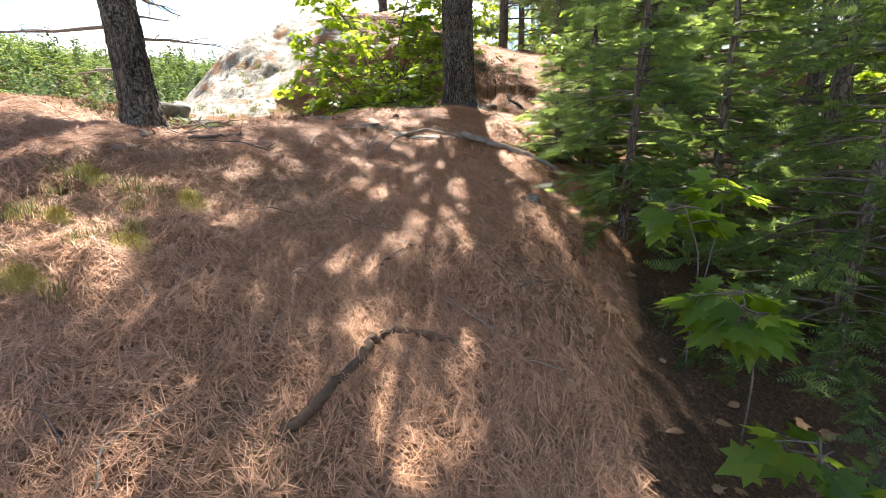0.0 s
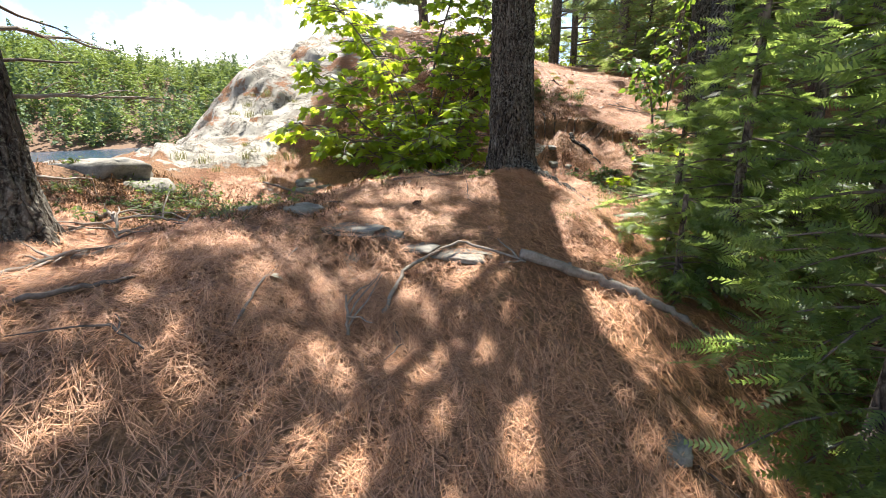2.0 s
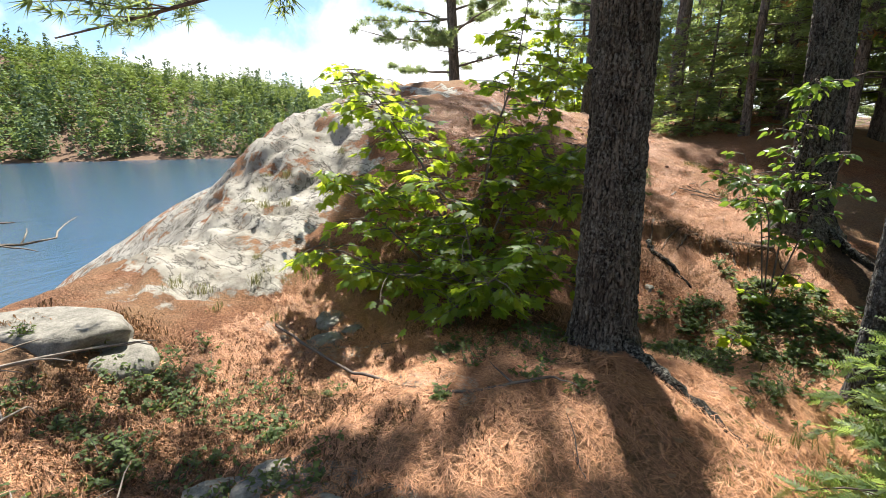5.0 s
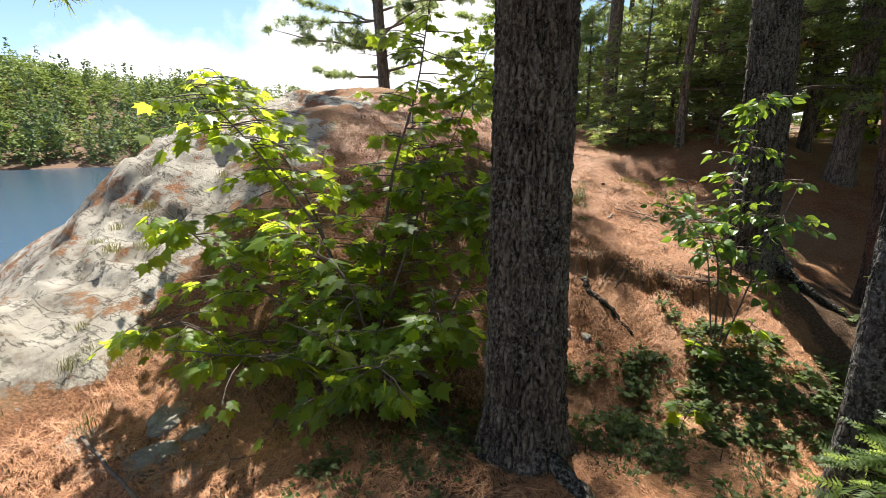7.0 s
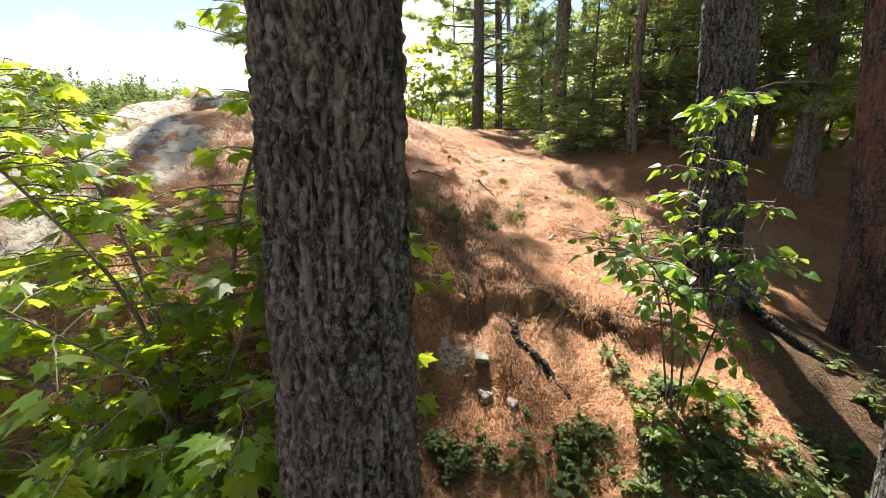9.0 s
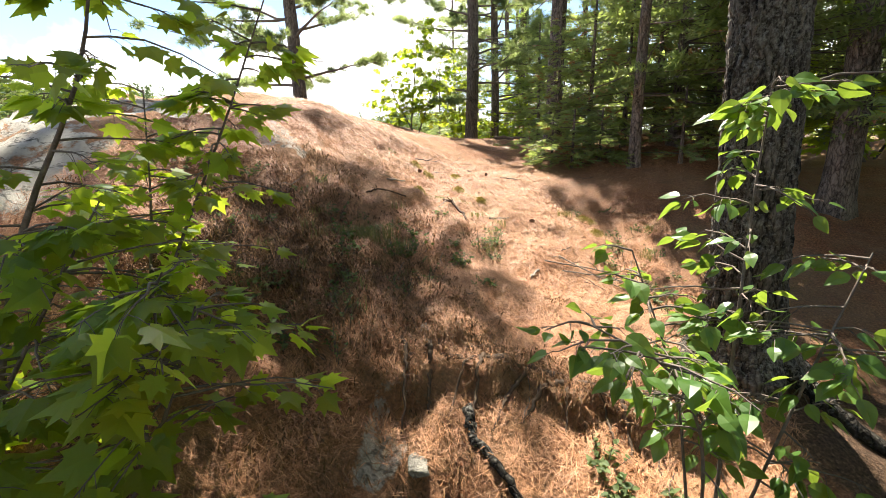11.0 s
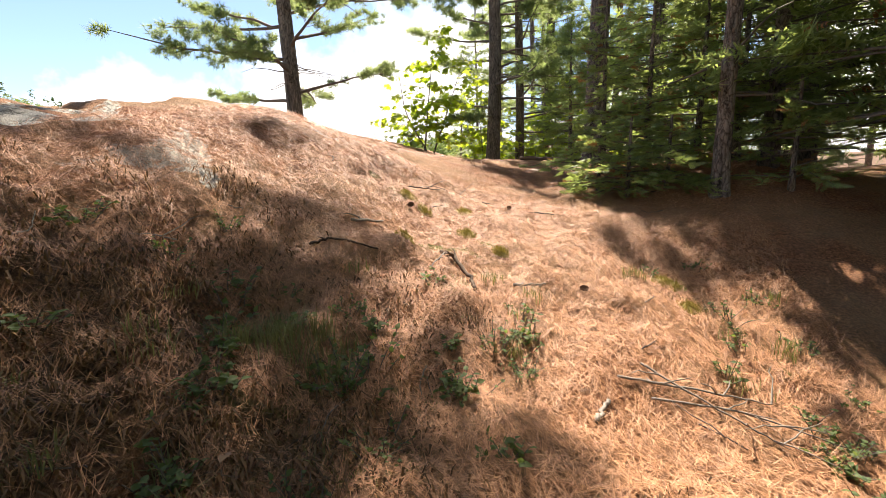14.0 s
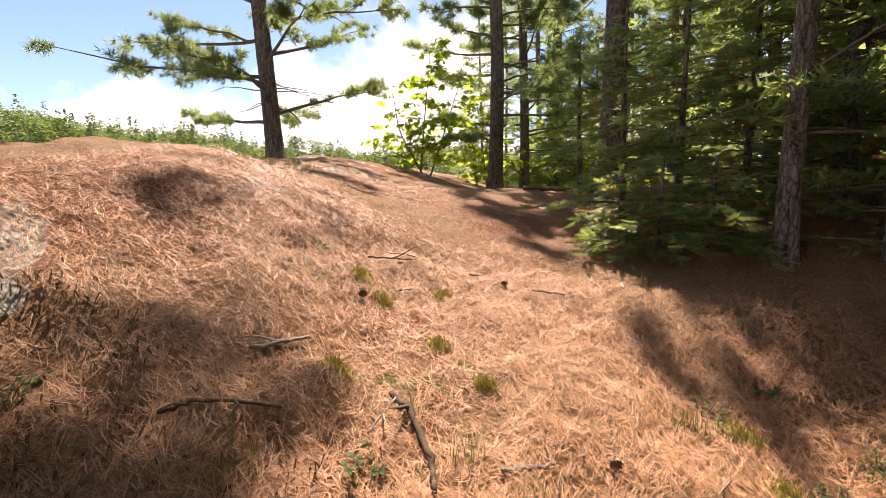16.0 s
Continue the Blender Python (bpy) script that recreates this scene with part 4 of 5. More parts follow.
# ---- saplings ----
g = at_ground
leafy("maple_bush", [
    [g(-1.25, 9.75), (-1.4, 9.7, 2.4), (-1.85, 9.5, 3.1), (-2.2, 9.4, 3.5)],
    [g(-1.35, 9.9), (-1.7, 10.0, 2.6), (-2.4, 10.3, 3.3), (-3.0, 10.5, 3.75)],
    [g(-1.15, 9.95), (-1.1, 10.2, 2.8), (-0.95, 10.5, 3.5), (-0.85, 10.6, 4.3)],
    [g(-1.1, 9.65), (-0.8, 9.9, 2.4), (-0.75, 10.3, 3.0)],
    [g(-1.4, 9.7), (-1.9, 9.3, 2.2), (-2.3, 9.1, 2.7)],
    [g(-1.0, 9.5), (-1.1, 9.2, 1.8), (-1.3, 8.95, 2.05)],
    [g(-1.3, 9.6), (-1.8, 9.1, 1.75), (-2.2, 8.9, 2.0)],
    [g(-0.9, 9.7), (-0.5, 9.4, 1.9), (-0.4, 9.2, 2.2)],
    [g(-1.5, 10.0), (-1.9, 10.2, 2.2), (-2.6, 10.0, 2.5)],
    [g(-0.9, 9.4), (-0.7, 9.0, 1.8), (-0.55, 8.75, 1.95)],
    [g(-1.3, 9.4), (-1.5, 9.0, 1.75), (-1.6, 8.7, 1.9)],
    [g(-0.7, 9.8), (-0.3, 10.0, 2.3), (-0.2, 10.1, 2.7)],
    [g(-1.0, 9.6), (-1.0, 9.3, 2.2), (-1.2, 9.0, 2.6)]],
    MAPLE, 0.108, MAT_MAPLE, "dense green maple bush lit from behind beside the pine", "bush", 61, 10, "", 0.6, 0.1, 0.013, 0.4, 0.25, 40)
leafy("maple_sapling", [
    [g(-1.05, 10.6), (-0.95, 10.75, 2.6), (-0.7, 10.95, 3.3), (-0.45, 11.05, 3.95)],
    [g(-1.1, 10.7), (-1.15, 10.9, 2.9), (-1.2, 11.0, 3.5)],
    [g(-0.95, 10.5), (-0.6, 10.2, 2.5), (-0.15, 9.95, 2.85)]],
    MAPLE, 0.105, MAT_MAPLE, "slender maple sapling leaning over the trail", "sapling", 62, 9, "", 0.45, 0.3, 0.01, 0.4, 0.25, 34)
leafy("birch_sapling", [
    [g(1.55, 10.75), (1.6, 10.9, 2.4), (1.66, 11.05, 3.0), (1.7, 11.1, 3.45)],
    [g(1.5, 10.7), (1.4, 10.5, 2.2), (1.25, 10.4, 2.5), (1.0, 10.45, 2.6)],
    [g(1.55, 10.7), (1.75, 10.7, 2.3), (1.95, 10.8, 2.8)],
    [g(1.5, 10.8), (1.4, 10.85, 2.2), (1.2, 10.95, 2.75)]],
    OVAL, 0.085, MAT_BIRCH, "young birch sapling with glossy oval leaves by the pine", "sapling", 63, 9, "", 0.34, 0.25, 0.008, 0.55, 0.25, 32)
leafy("maple_seedling", [
    [g(2.3, 5.3), (2.3, 5.3, 0.8), (2.2, 5.28, 1.05)],
    [g(2.3, 5.35), (2.4, 5.5, 0.8), (2.45, 5.6, 1.15)]],
    MAPLE, 0.14, MAT_MAPLE, "maple seedling with large sunlit leaves in the gully", "seedling", 64, 7, "maple seedlings", 0.22, 0.8, 0.006, 0.35, 0.2, 12)
leafy("maple_seedling", [[g(2.4, 4.75), (2.42, 4.8, 0.5), (2.38, 4.95, 0.78)]], MAPLE, 0.15, MAT_MAPLE, "maple seedling with broad flat leaves in the gully", "seedling", 65, 8, "maple seedlings", 0.24, 0.75, 0.006, 0.3, 0.2, 24)
leafy("maple_seedling", [[g(2.6, 4.55), (2.6, 4.6, 0.2), (2.6, 4.65, 0.34)], [g(2.75, 4.5), (2.8, 4.55, 0.15), (2.85, 4.6, 0.3)]], MAPLE, 0.14, MAT_MAPLE, "low maple seedling over dark leaf mould", "seedling", 66, 8, "maple seedlings", 0.24, 0.6, 0.006, 0.3, 0.2, 24)
leafy("maple_seedling", [[g(1.75, 3.9), (1.76, 3.92, 0.3)]], MAPLE, 0.09, MAT_MAPLE, "tiny bright seedling on the bank", "seedling", 67, 8, "maple seedlings", 0.12, 0.6, 0.004, 0.3, 0.2, 40)


for x, y, k in ((1.25, 10.45, 68), (1.7, 10.75, 69), (1.1, 9.75, 72)):
    leafy("maple_seedling", [[g(x, y), (x + 0.02, y, g(x, y)[2] + 0.14), (x + 0.05, y - 0.03, g(x, y)[2] + 0.26)]], MAPLE, 0.085, MAT_MAPLE, "small maple seedling among low shrubs on the bank", "seedling", k, 8, "maple seedlings", 0.15, 0.5, 0.004, 0.3, 0.2, 44)


# ---- small ground plants ----
def low_plant(name, x, y, w, h, count, leaf, size, mat, label, seed, group):
    r = np.random.default_rng(seed)
    t = thing(name, at_ground(x, y, -0.01), label, "plant", group)
    wood, P, D = [], [], []
    for k in range(count):
        a, q = r.uniform(0, 6.28), abs(r.normal(0, 0.5)) * w
        p0 = np.array([q * math.cos(a) * 0.7, q * math.sin(a) * 0.7, 0.0])
        p0[2] = ground_z(x + p0[0], y + p0[1]) - t.location.z - 0.015
        d = np.array([math.cos(a) * 0.5 + r.normal(0, 0.3), math.sin(a) * 0.5 + r.normal(0, 0.3), 1.0])
        path = bent(p0, d, h * r.uniform(0.5, 1.1), 4, 0.1, 0.1, r)
        wood.append(tube(path, np.linspace(0.003, 0.0012, 4), 3))
        m = r.integers(4, 8)
        u = r.uniform(0.3, 1, m) * 3
        i = np.minimum(2, u.astype(int))
        P.append(path[i] + (path[i + 1] - path[i]) * (u - i)[:, None])
        e = r.normal(0, 1, (m, 3))
        e[:, 2] = abs(e[:, 2]) * 0.4
        D.append(e)
    P, D = np.concatenate(P), np.concatenate(D)
    M = frames_along(D, np.array([0, 0, 1.0]) + r.normal(0, 0.4, D.shape)) * (size * r.uniform(0.6, 1.3, (len(P), 1, 1)))
    tagged(part("stalk_work", mesh_of("stalk_work", *merge(wood), MAT_TWIG), t), kind="stuff")
    tagged(part("foliage", mesh_of("foliage", *scatter(*leaf, M, P), mat), t), kind="stuff")
    return t


plants = np.random.default_rng(77)
beds = ((-1.95, 7.0, 0.75, 0.5, 40), (-1.3, 7.2, 0.5, 0.4, 16), (-0.6, 8.7, 0.7, 0.35, 18), (-2.5, 6.2, 0.4, 0.5, 8), (1.5, 10.2, 0.55, 0.6, 34), (0.75, 9.6, 0.35, 0.35, 12), (-0.3, 9.0, 0.5, 0.4, 16), (-0.6, 12.0, 0.8, 0.9, 28), (0.1, 12.9, 0.4, 0.5, 8), (1.75, 13.6, 0.35, 0.7, 14), (2.4, 11.0, 0.5, 0.7, 8), (-0.9, 11.2, 0.5, 0.4, 8), (0.2, 10.35, 0.2, 0.15, 10), (1.35, 10.75, 0.3, 0.3, 12), (1.75, 10.3, 0.4, 0.5, 18), (0.8, 10.3, 0.2, 0.3, 8), (1.2, 9.2, 0.35, 0.45, 22), (-2.4, 7.4, 0.5, 0.4, 24))
for x0, y0, sx, sy, n in beds:
    for k in range(n):
        x, y = plants.normal(x0, sx * 0.7), plants.normal(y0, sy * 0.7)
        low_plant("low_shrub", x, y, plants.uniform(0.08, 0.17), plants.uniform(0.07, 0.18), plants.integers(9, 18), OVAL, plants.uniform(0.02, 0.036) * (1.6 if 9.5 < y0 < 11.1 and x0 > 0 else 1), MAT_LOW, "low blueberry shrub with small oval leaves in needle litter", int(plants.integers(1e6)), "low shrubs")


def grass_tuft(x, y, count, h, seed):
    r = np.random.default_rng(seed)
    a, lean = r.uniform(0, 6.28, count), r.uniform(0.1, 1.1, count)
    p = np.stack([r.normal(0, 0.04, count), r.normal(0, 0.04, count), np.zeros(count) - 0.01], 1)
    L = h * r.uniform(0.5, 1.1, count)
    d = np.stack([np.cos(a), np.sin(a), np.zeros(count)], 1)
    s = np.stack([-np.sin(a), np.cos(a), np.zeros(count)], 1) * 0.0022
    mid = p + d * (L * lean * 0.3)[:, None] + np.array([0, 0, 1]) * (L * 0.6)[:, None]
    tip = p + d * (L * lean * 0.8)[:, None] + np.array([0, 0, 1]) * (L * 0.85)[:, None]
    V = np.stack([p - s, p + s, mid + s * 0.8, mid - s * 0.8, tip], 1).reshape(-1, 3)
    b = np.arange(count)[:, None] * 5
    F = np.concatenate([b + [0, 1, 2], b + [0, 2, 3], b + [3, 2, 4]])
    ob = new("grass_tuft", mesh_of("grass_tuft", V, F, MAT_GRASS))
    ob.location = at_ground(x, y)
    return tagged(ob, "tuft of dry yellow-green grass in needle litter", "grass", "grass tufts")


for x0, y0, sx, sy, n in ((-0.7, 4.6, 0.6, 0.5, 12), (-0.6, 11.8, 0.5, 0.8, 16), (-0.1, 13.2, 0.6, 0.8, 5), (1.4, 13.8, 0.5, 0.8, 6), (-2.8, 8.6, 0.6, 0.6, 12), (-3.5, 10.2, 0.8, 0.8, 12), (-3.6, 17.0, 0.8, 1.0, 12), (1.2, 8.3, 0.4, 0.6, 8)):
    for k in range(n):
        grass_tuft(plants.normal(x0, sx * 0.6), plants.normal(y0, sy * 0.6), plants.integers(25, 60), plants.uniform(0.06, 0.14), int(plants.integers(1e6)))


MAT_MOSS = leaf_material("yellow_green_moss", (0.19, 0.145, 0.035), (0.42, 0.33, 0.085), (0.38, 0.32, 0.07), 0.2, 0.8)


def moss_cushion(x, y, size, seed):
    """A low cushion of moss: an uneven dome bristling with short shoots."""
    r = np.random.default_rng(seed)
    t = thing("moss_cushion", at_ground(x, y), "yellow-green moss cushion in the needle litter", "moss", "moss cushions")
    n = 22
    rad, a = np.meshgrid(np.linspace(0, 1, 9)[1:], np.linspace(0, 2 * np.pi, n, endpoint=False), indexing="ij")
    edge = 1 + 0.28 * vnoise(np.cos(a) * 1.6 + seed, np.sin(a) * 1.6)
    px, py = rad * edge * size * np.cos(a), rad * edge * size * np.sin(a) * 0.75
    base = (land(x + px, y + py) + litter_relief(x + px.ravel(), y + py.ravel())).reshape(px.shape) - t.location.z
    pz = base + 0.03 * (1 - rad**2) + 0.006 * vnoise(px * 60, py * 60) - 0.012 * (rad > 0.95)
    V = np.concatenate([[(0, 0, 0.032)], np.stack([px, py, pz], -1).reshape(-1, 3)])
    F = [(0, 1 + k, 1 + (k + 1) % n) for k in range(n)]
    for i in range(7):
        for k in range(n):
            p0, p1 = 1 + i * n + k, 1 + i * n + (k + 1) % n
            F += [(p0, p0 + n, p1 + n), (p0, p1 + n, p1)]
    part("cushion", mesh_of("cushion", V, F, MAT_MOSS, True), t)
    count = 420
    k = r.integers(1, len(V), count)
    p = V[k] + r.normal(0, 0.008, (count, 3)) * [1, 1, 0.2]
    d = r.normal(0, 0.45, (count, 3)) + [0, 0, 1]
    w = np.cross(d, r.normal(0, 1, (count, 3)))
    w *= 0.0022 / np.linalg.norm(w, axis=1, keepdims=True)
    S = np.stack([p - w, p + w, p + d * r.uniform(0.012, 0.03, (count, 1))], 1).reshape(-1, 3)
    tagged(part("shoot_cover", mesh_of("shoot_cover", S, np.arange(count * 3).reshape(-1, 3), MAT_MOSS), t), kind="stuff")
    return t


for k, (x, y, size) in enumerate(((-0.32, 4.93, 0.1), (-0.31, 4.53, 0.11), (-0.87, 4.83, 0.12), (-0.45, 4.15, 0.12), (-0.7, 4.5, 0.08), (-0.81, 14.53, 0.08), (-0.62, 14.44, 0.07), (-0.2, 14.2, 0.08), (-0.53, 13.73, 0.08), (1.25, 14.3, 0.12), (1.35, 14.05, 0.09), (0.1, 14.0, 0.07), (-0.35, 14.75, 0.09))):
    moss_cushion(x, y, size, 700 + k)
for k in range(9):
    grass_tuft(plants.normal(-0.55, 0.13), plants.normal(12.35, 0.12), 70, plants.uniform(0.13, 0.2), 760 + k)


# brown heath and dead bracken on the shaded slope
def heath_cover(count, box, seed):
    r = np.random.default_rng(seed)
    clumps = count // 45
    cx, cy = r.normal(box[0], box[2], clumps), r.normal(box[1], box[3], clumps)
    k = r.integers(0, clumps, count)
    x, y = cx[k] + r.normal(0, 0.07, count), cy[k] + r.normal(0, 0.07, count)
    a, L = r.uniform(0, 6.28, count), r.uniform(0.03, 0.085, count)
    p = np.stack([x, y, land(x, y) + litter_relief(x, y) - 0.01], 1)
    d = np.stack([np.cos(a), np.sin(a), np.zeros(count)], 1)
    s = np.stack([-np.sin(a), np.cos(a), np.zeros(count)], 1) * r.uniform(0.0015, 0.005, (count, 1))
    mid = p + d * (L * 0.35)[:, None] + np.array([0, 0, 1]) * (L * 0.6)[:, None]
    tip = p + d * (L * r.uniform(0.5, 1.3, count))[:, None] + np.array([0, 0, 1]) * (L * r.uniform(-0.1, 0.6, count))[:, None]
    V = np.stack([p - s, p + s, mid + s, mid - s, tip], 1).reshape(-1, 3)
    b = np.arange(count)[:, None] * 5
    F = np.concatenate([b + [0, 1, 2], b + [0, 2, 3], b + [3, 2, 4]])
    return tagged(new("heath_cover", mesh_of("heath_cover", V, F, MAT_HEATH)), "brown heath and dead bracken on the shaded slope", "heath", kind="stuff")


heath_cover(14000, (-0.8, 11.8, 0.6, 0.6), 91)
heath_cover(9000, (-0.5, 9.3, 0.6, 0.4), 92)
heath_cover(3000, (0.9, 11.5, 0.5, 0.1), 93)
heath_cover(13000, (-2.0, 7.05, 0.75, 0.45), 94)


# ---- fallen needles, the nearest part of the litter in real strands ----
def needles(name, count, box, seed, mat, length=0.08, width=0.00095):
    r = np.random.default_rng(seed)
    x, y = r.uniform(box[0], box[1], count), r.uniform(box[2], box[3], count)
    keep = vnoise(x * 1.3, y * 1.3) + 0.9 * r.uniform(-1, 1, count) > -0.55
    x, y = x[keep], y[keep]
    a = r.uniform(0, 2 * np.pi, len(x)) + 0.0
    k = np.repeat(np.arange(len(x)), 3)
    x, y, a = x[k] + r.normal(0, 0.004, len(k)), y[k] + r.normal(0, 0.004, len(k)), a[k] + r.normal(0, 0.16, len(k))
    L = length * r.uniform(0.5, 1.1, len(k))
    def spot(f):
        b = a + (f - 0.5) * r.normal(0, 0.25, len(k))
        px, py = x + np.cos(b) * L * f, y + np.sin(b) * L * f
        return px, py
    lift = r.uniform(0.002, 0.034, len(k))
    pts = []
    for f, up in ((0.0, 0.6), (1.0, 1.2)):
        px, py = spot(f)
        pts.append(np.stack([px, py, land(px, py) + litter_relief(px, py) + lift * up * r.uniform(0.4, 1.3, len(k))], 1))
    s = np.stack([-np.sin(a), np.cos(a), r.uniform(-0.5, 0.5, len(k))], 1) * width
    flat = abs(pts[0][:, 2] - pts[1][:, 2]) < 0.055
    V = np.stack([pts[0] - s, pts[0] + s, pts[1] + s * 0.6, pts[1] - s * 0.6], 1)[flat].reshape(-1, 3)
    F = np.arange(flat.sum())[:, None] * 4 + np.array([0, 1, 2, 3])
    return tagged(new(name, mesh_of(name, V, F, mat)), "loose layer of fallen orange-brown pine needles on the ground", "pine needles", kind="stuff")


needles("needle_litter", 80000, (-2.6, 2.0, 3.2, 6.4), 81, MAT_NEEDLE, 0.09, 0.0012)
needles("needle_litter", 42000, (-2.6, 1.9, 5.4, 8.8), 85, MAT_NEEDLE_FRESH, 0.085, 0.0011)
needles("needle_litter", 95000, (-2.6, 2.2, 10.6, 15.6), 82, MAT_NEEDLE_FRESH)
needles("needle_litter", 30000, (-2.6, 2.0, 8.6, 10.6), 83, MAT_NEEDLE_FRESH)
needles("needle_litter", 14000, (-3.6, 2.6, 15.6, 19.5), 84, MAT_NEEDLE_FRESH)


# ---- sticks, log, roots, stones ----
def stick(name, pts, r0, r1, mat, label, category, group="", sides=7, twigs=0, seed=0):
    """A fallen stick or root along ground points (x, y, lift)."""
    r = np.random.default_rng(seed)
    p = np.array([(x, y, ground_z(x, y) + dz) for x, y, dz in pts])
    u = np.linspace(0, len(p) - 1, 6 * len(p))
    path = np.stack([np.interp(u, np.arange(len(p)), p[:, k]) for k in range(3)], 1)
    path[1:-1] = (path[:-2] + 2 * path[1:-1] + path[2:]) / 4
    path[1:-1] += r.normal(0, min(r0 * 0.35, 0.008), (len(path) - 2, 3))
    rad = np.linspace(r0, r1, len(path)) * r.uniform(0.9, 1.1, len(path))
    path = np.concatenate([path[:1], path, path[-1:] + (path[-1:] - path[-2:-1]) * 0.05])
    rad = np.concatenate([[0.001], rad, [0.001]])
    chunks = [tube(path, rad, sides)]
    o = path[0].copy()
    t = thing(name, tuple(o), label, category, group)
    part("shaft", mesh_of("shaft", chunks[0][0] - o, chunks[0][1], mat, True), t)
    for k in range(twigs):
        i = r.integers(2, len(path) - 1)
        a = r.uniform(0, 6.28)
        tv, tf = tube(bent(path[i], (math.cos(a), math.sin(a), r.uniform(0.05, 0.6)), r.uniform(0.08, 0.3), 5, 0.1, 0.15, r), np.linspace(r1 * 0.8 + 0.002, 0.0015, 5), 5)
        part("side_twig", mesh_of("side_twig", tv - o, tf, mat, True), t)
    return t


stick("fallen_log", [(0.72, 6.88, 0.05), (1.1, 6.98, 0.05), (1.4, 7.02, 0.04), (1.62, 7.0, 0.0)], 0.028, 0.018, MAT_DEADWOOD, "weathered grey fallen limb lying over the bank edge", "log", seed=1, twigs=3, sides=9)
roots = [
    ([(0.8, 4.0, -0.01), (0.86, 4.2, 0.015), (0.93, 4.45, 0.025), (0.93, 4.55, 0.02), (1.02, 4.64, 0.02), (1.2, 4.7, 0.015), (1.3, 4.66, -0.02)], 0.022, 0.014, MAT_DARKWOOD, "dark exposed root looping out of the needle litter"),
    ([(0.78, 4.92, -0.01), (0.88, 5.09, 0.012), (1.01, 5.22, -0.01)], 0.014, 0.01, MAT_DARKWOOD, "short dark root breaking through the litter"),
    ([(0.33, 8.75, 0.06), (0.6, 8.5, 0.02), (0.85, 8.28, -0.01), (1.15, 8.0, -0.07)], 0.05, 0.025, MAT_BARK, "thick root running out from the pine's foot"),
    ([(0.05, 11.33, -0.02), (0.35, 11.42, 0.0), (0.63, 11.5, 0.005), (1.0, 11.58, -0.02), (1.35, 11.58, 0.01), (1.7, 11.5, 0.03)], 0.022, 0.035, MAT_DARKWOOD, "dark root ledge along the undercut bank"),
    ([(0.45, 11.2, 0.02), (0.5, 11.08, 0.025), (0.69, 10.93, 0.015), (0.89, 10.77, -0.02)], 0.03, 0.016, MAT_BARK, "bare root hanging down the bank"),
    ([(2.25, 11.9, 0.1), (2.45, 11.75, 0.05), (2.8, 11.5, 0.0)], 0.06, 0.03, MAT_BARK, "root buttress of the large pine"),
]
fringe = np.random.default_rng(96)
for k in range(11):
    x = 0.05 + 0.16 * k + fringe.uniform(-0.05, 0.05)
    y, w = 11.33 + 0.13 * x, fringe.uniform(-0.12, 0.12)
    roots.append(([(x - w, y + 0.08, 0.01), (x, y - 0.02, 0.03), (x + w * 0.5, y - 0.14, 0.03), (x + w, y - fringe.uniform(0.22, 0.4), -0.01)], fringe.uniform(0.008, 0.02), 0.005, MAT_DARKWOOD, "thin dark root hanging from the undercut ledge"))
for k, (pts, a, b, mat, lab) in enumerate(roots):
    stick("exposed_root", pts, a, b, mat, lab, "root", "exposed roots", 9, 0, 2 + k)
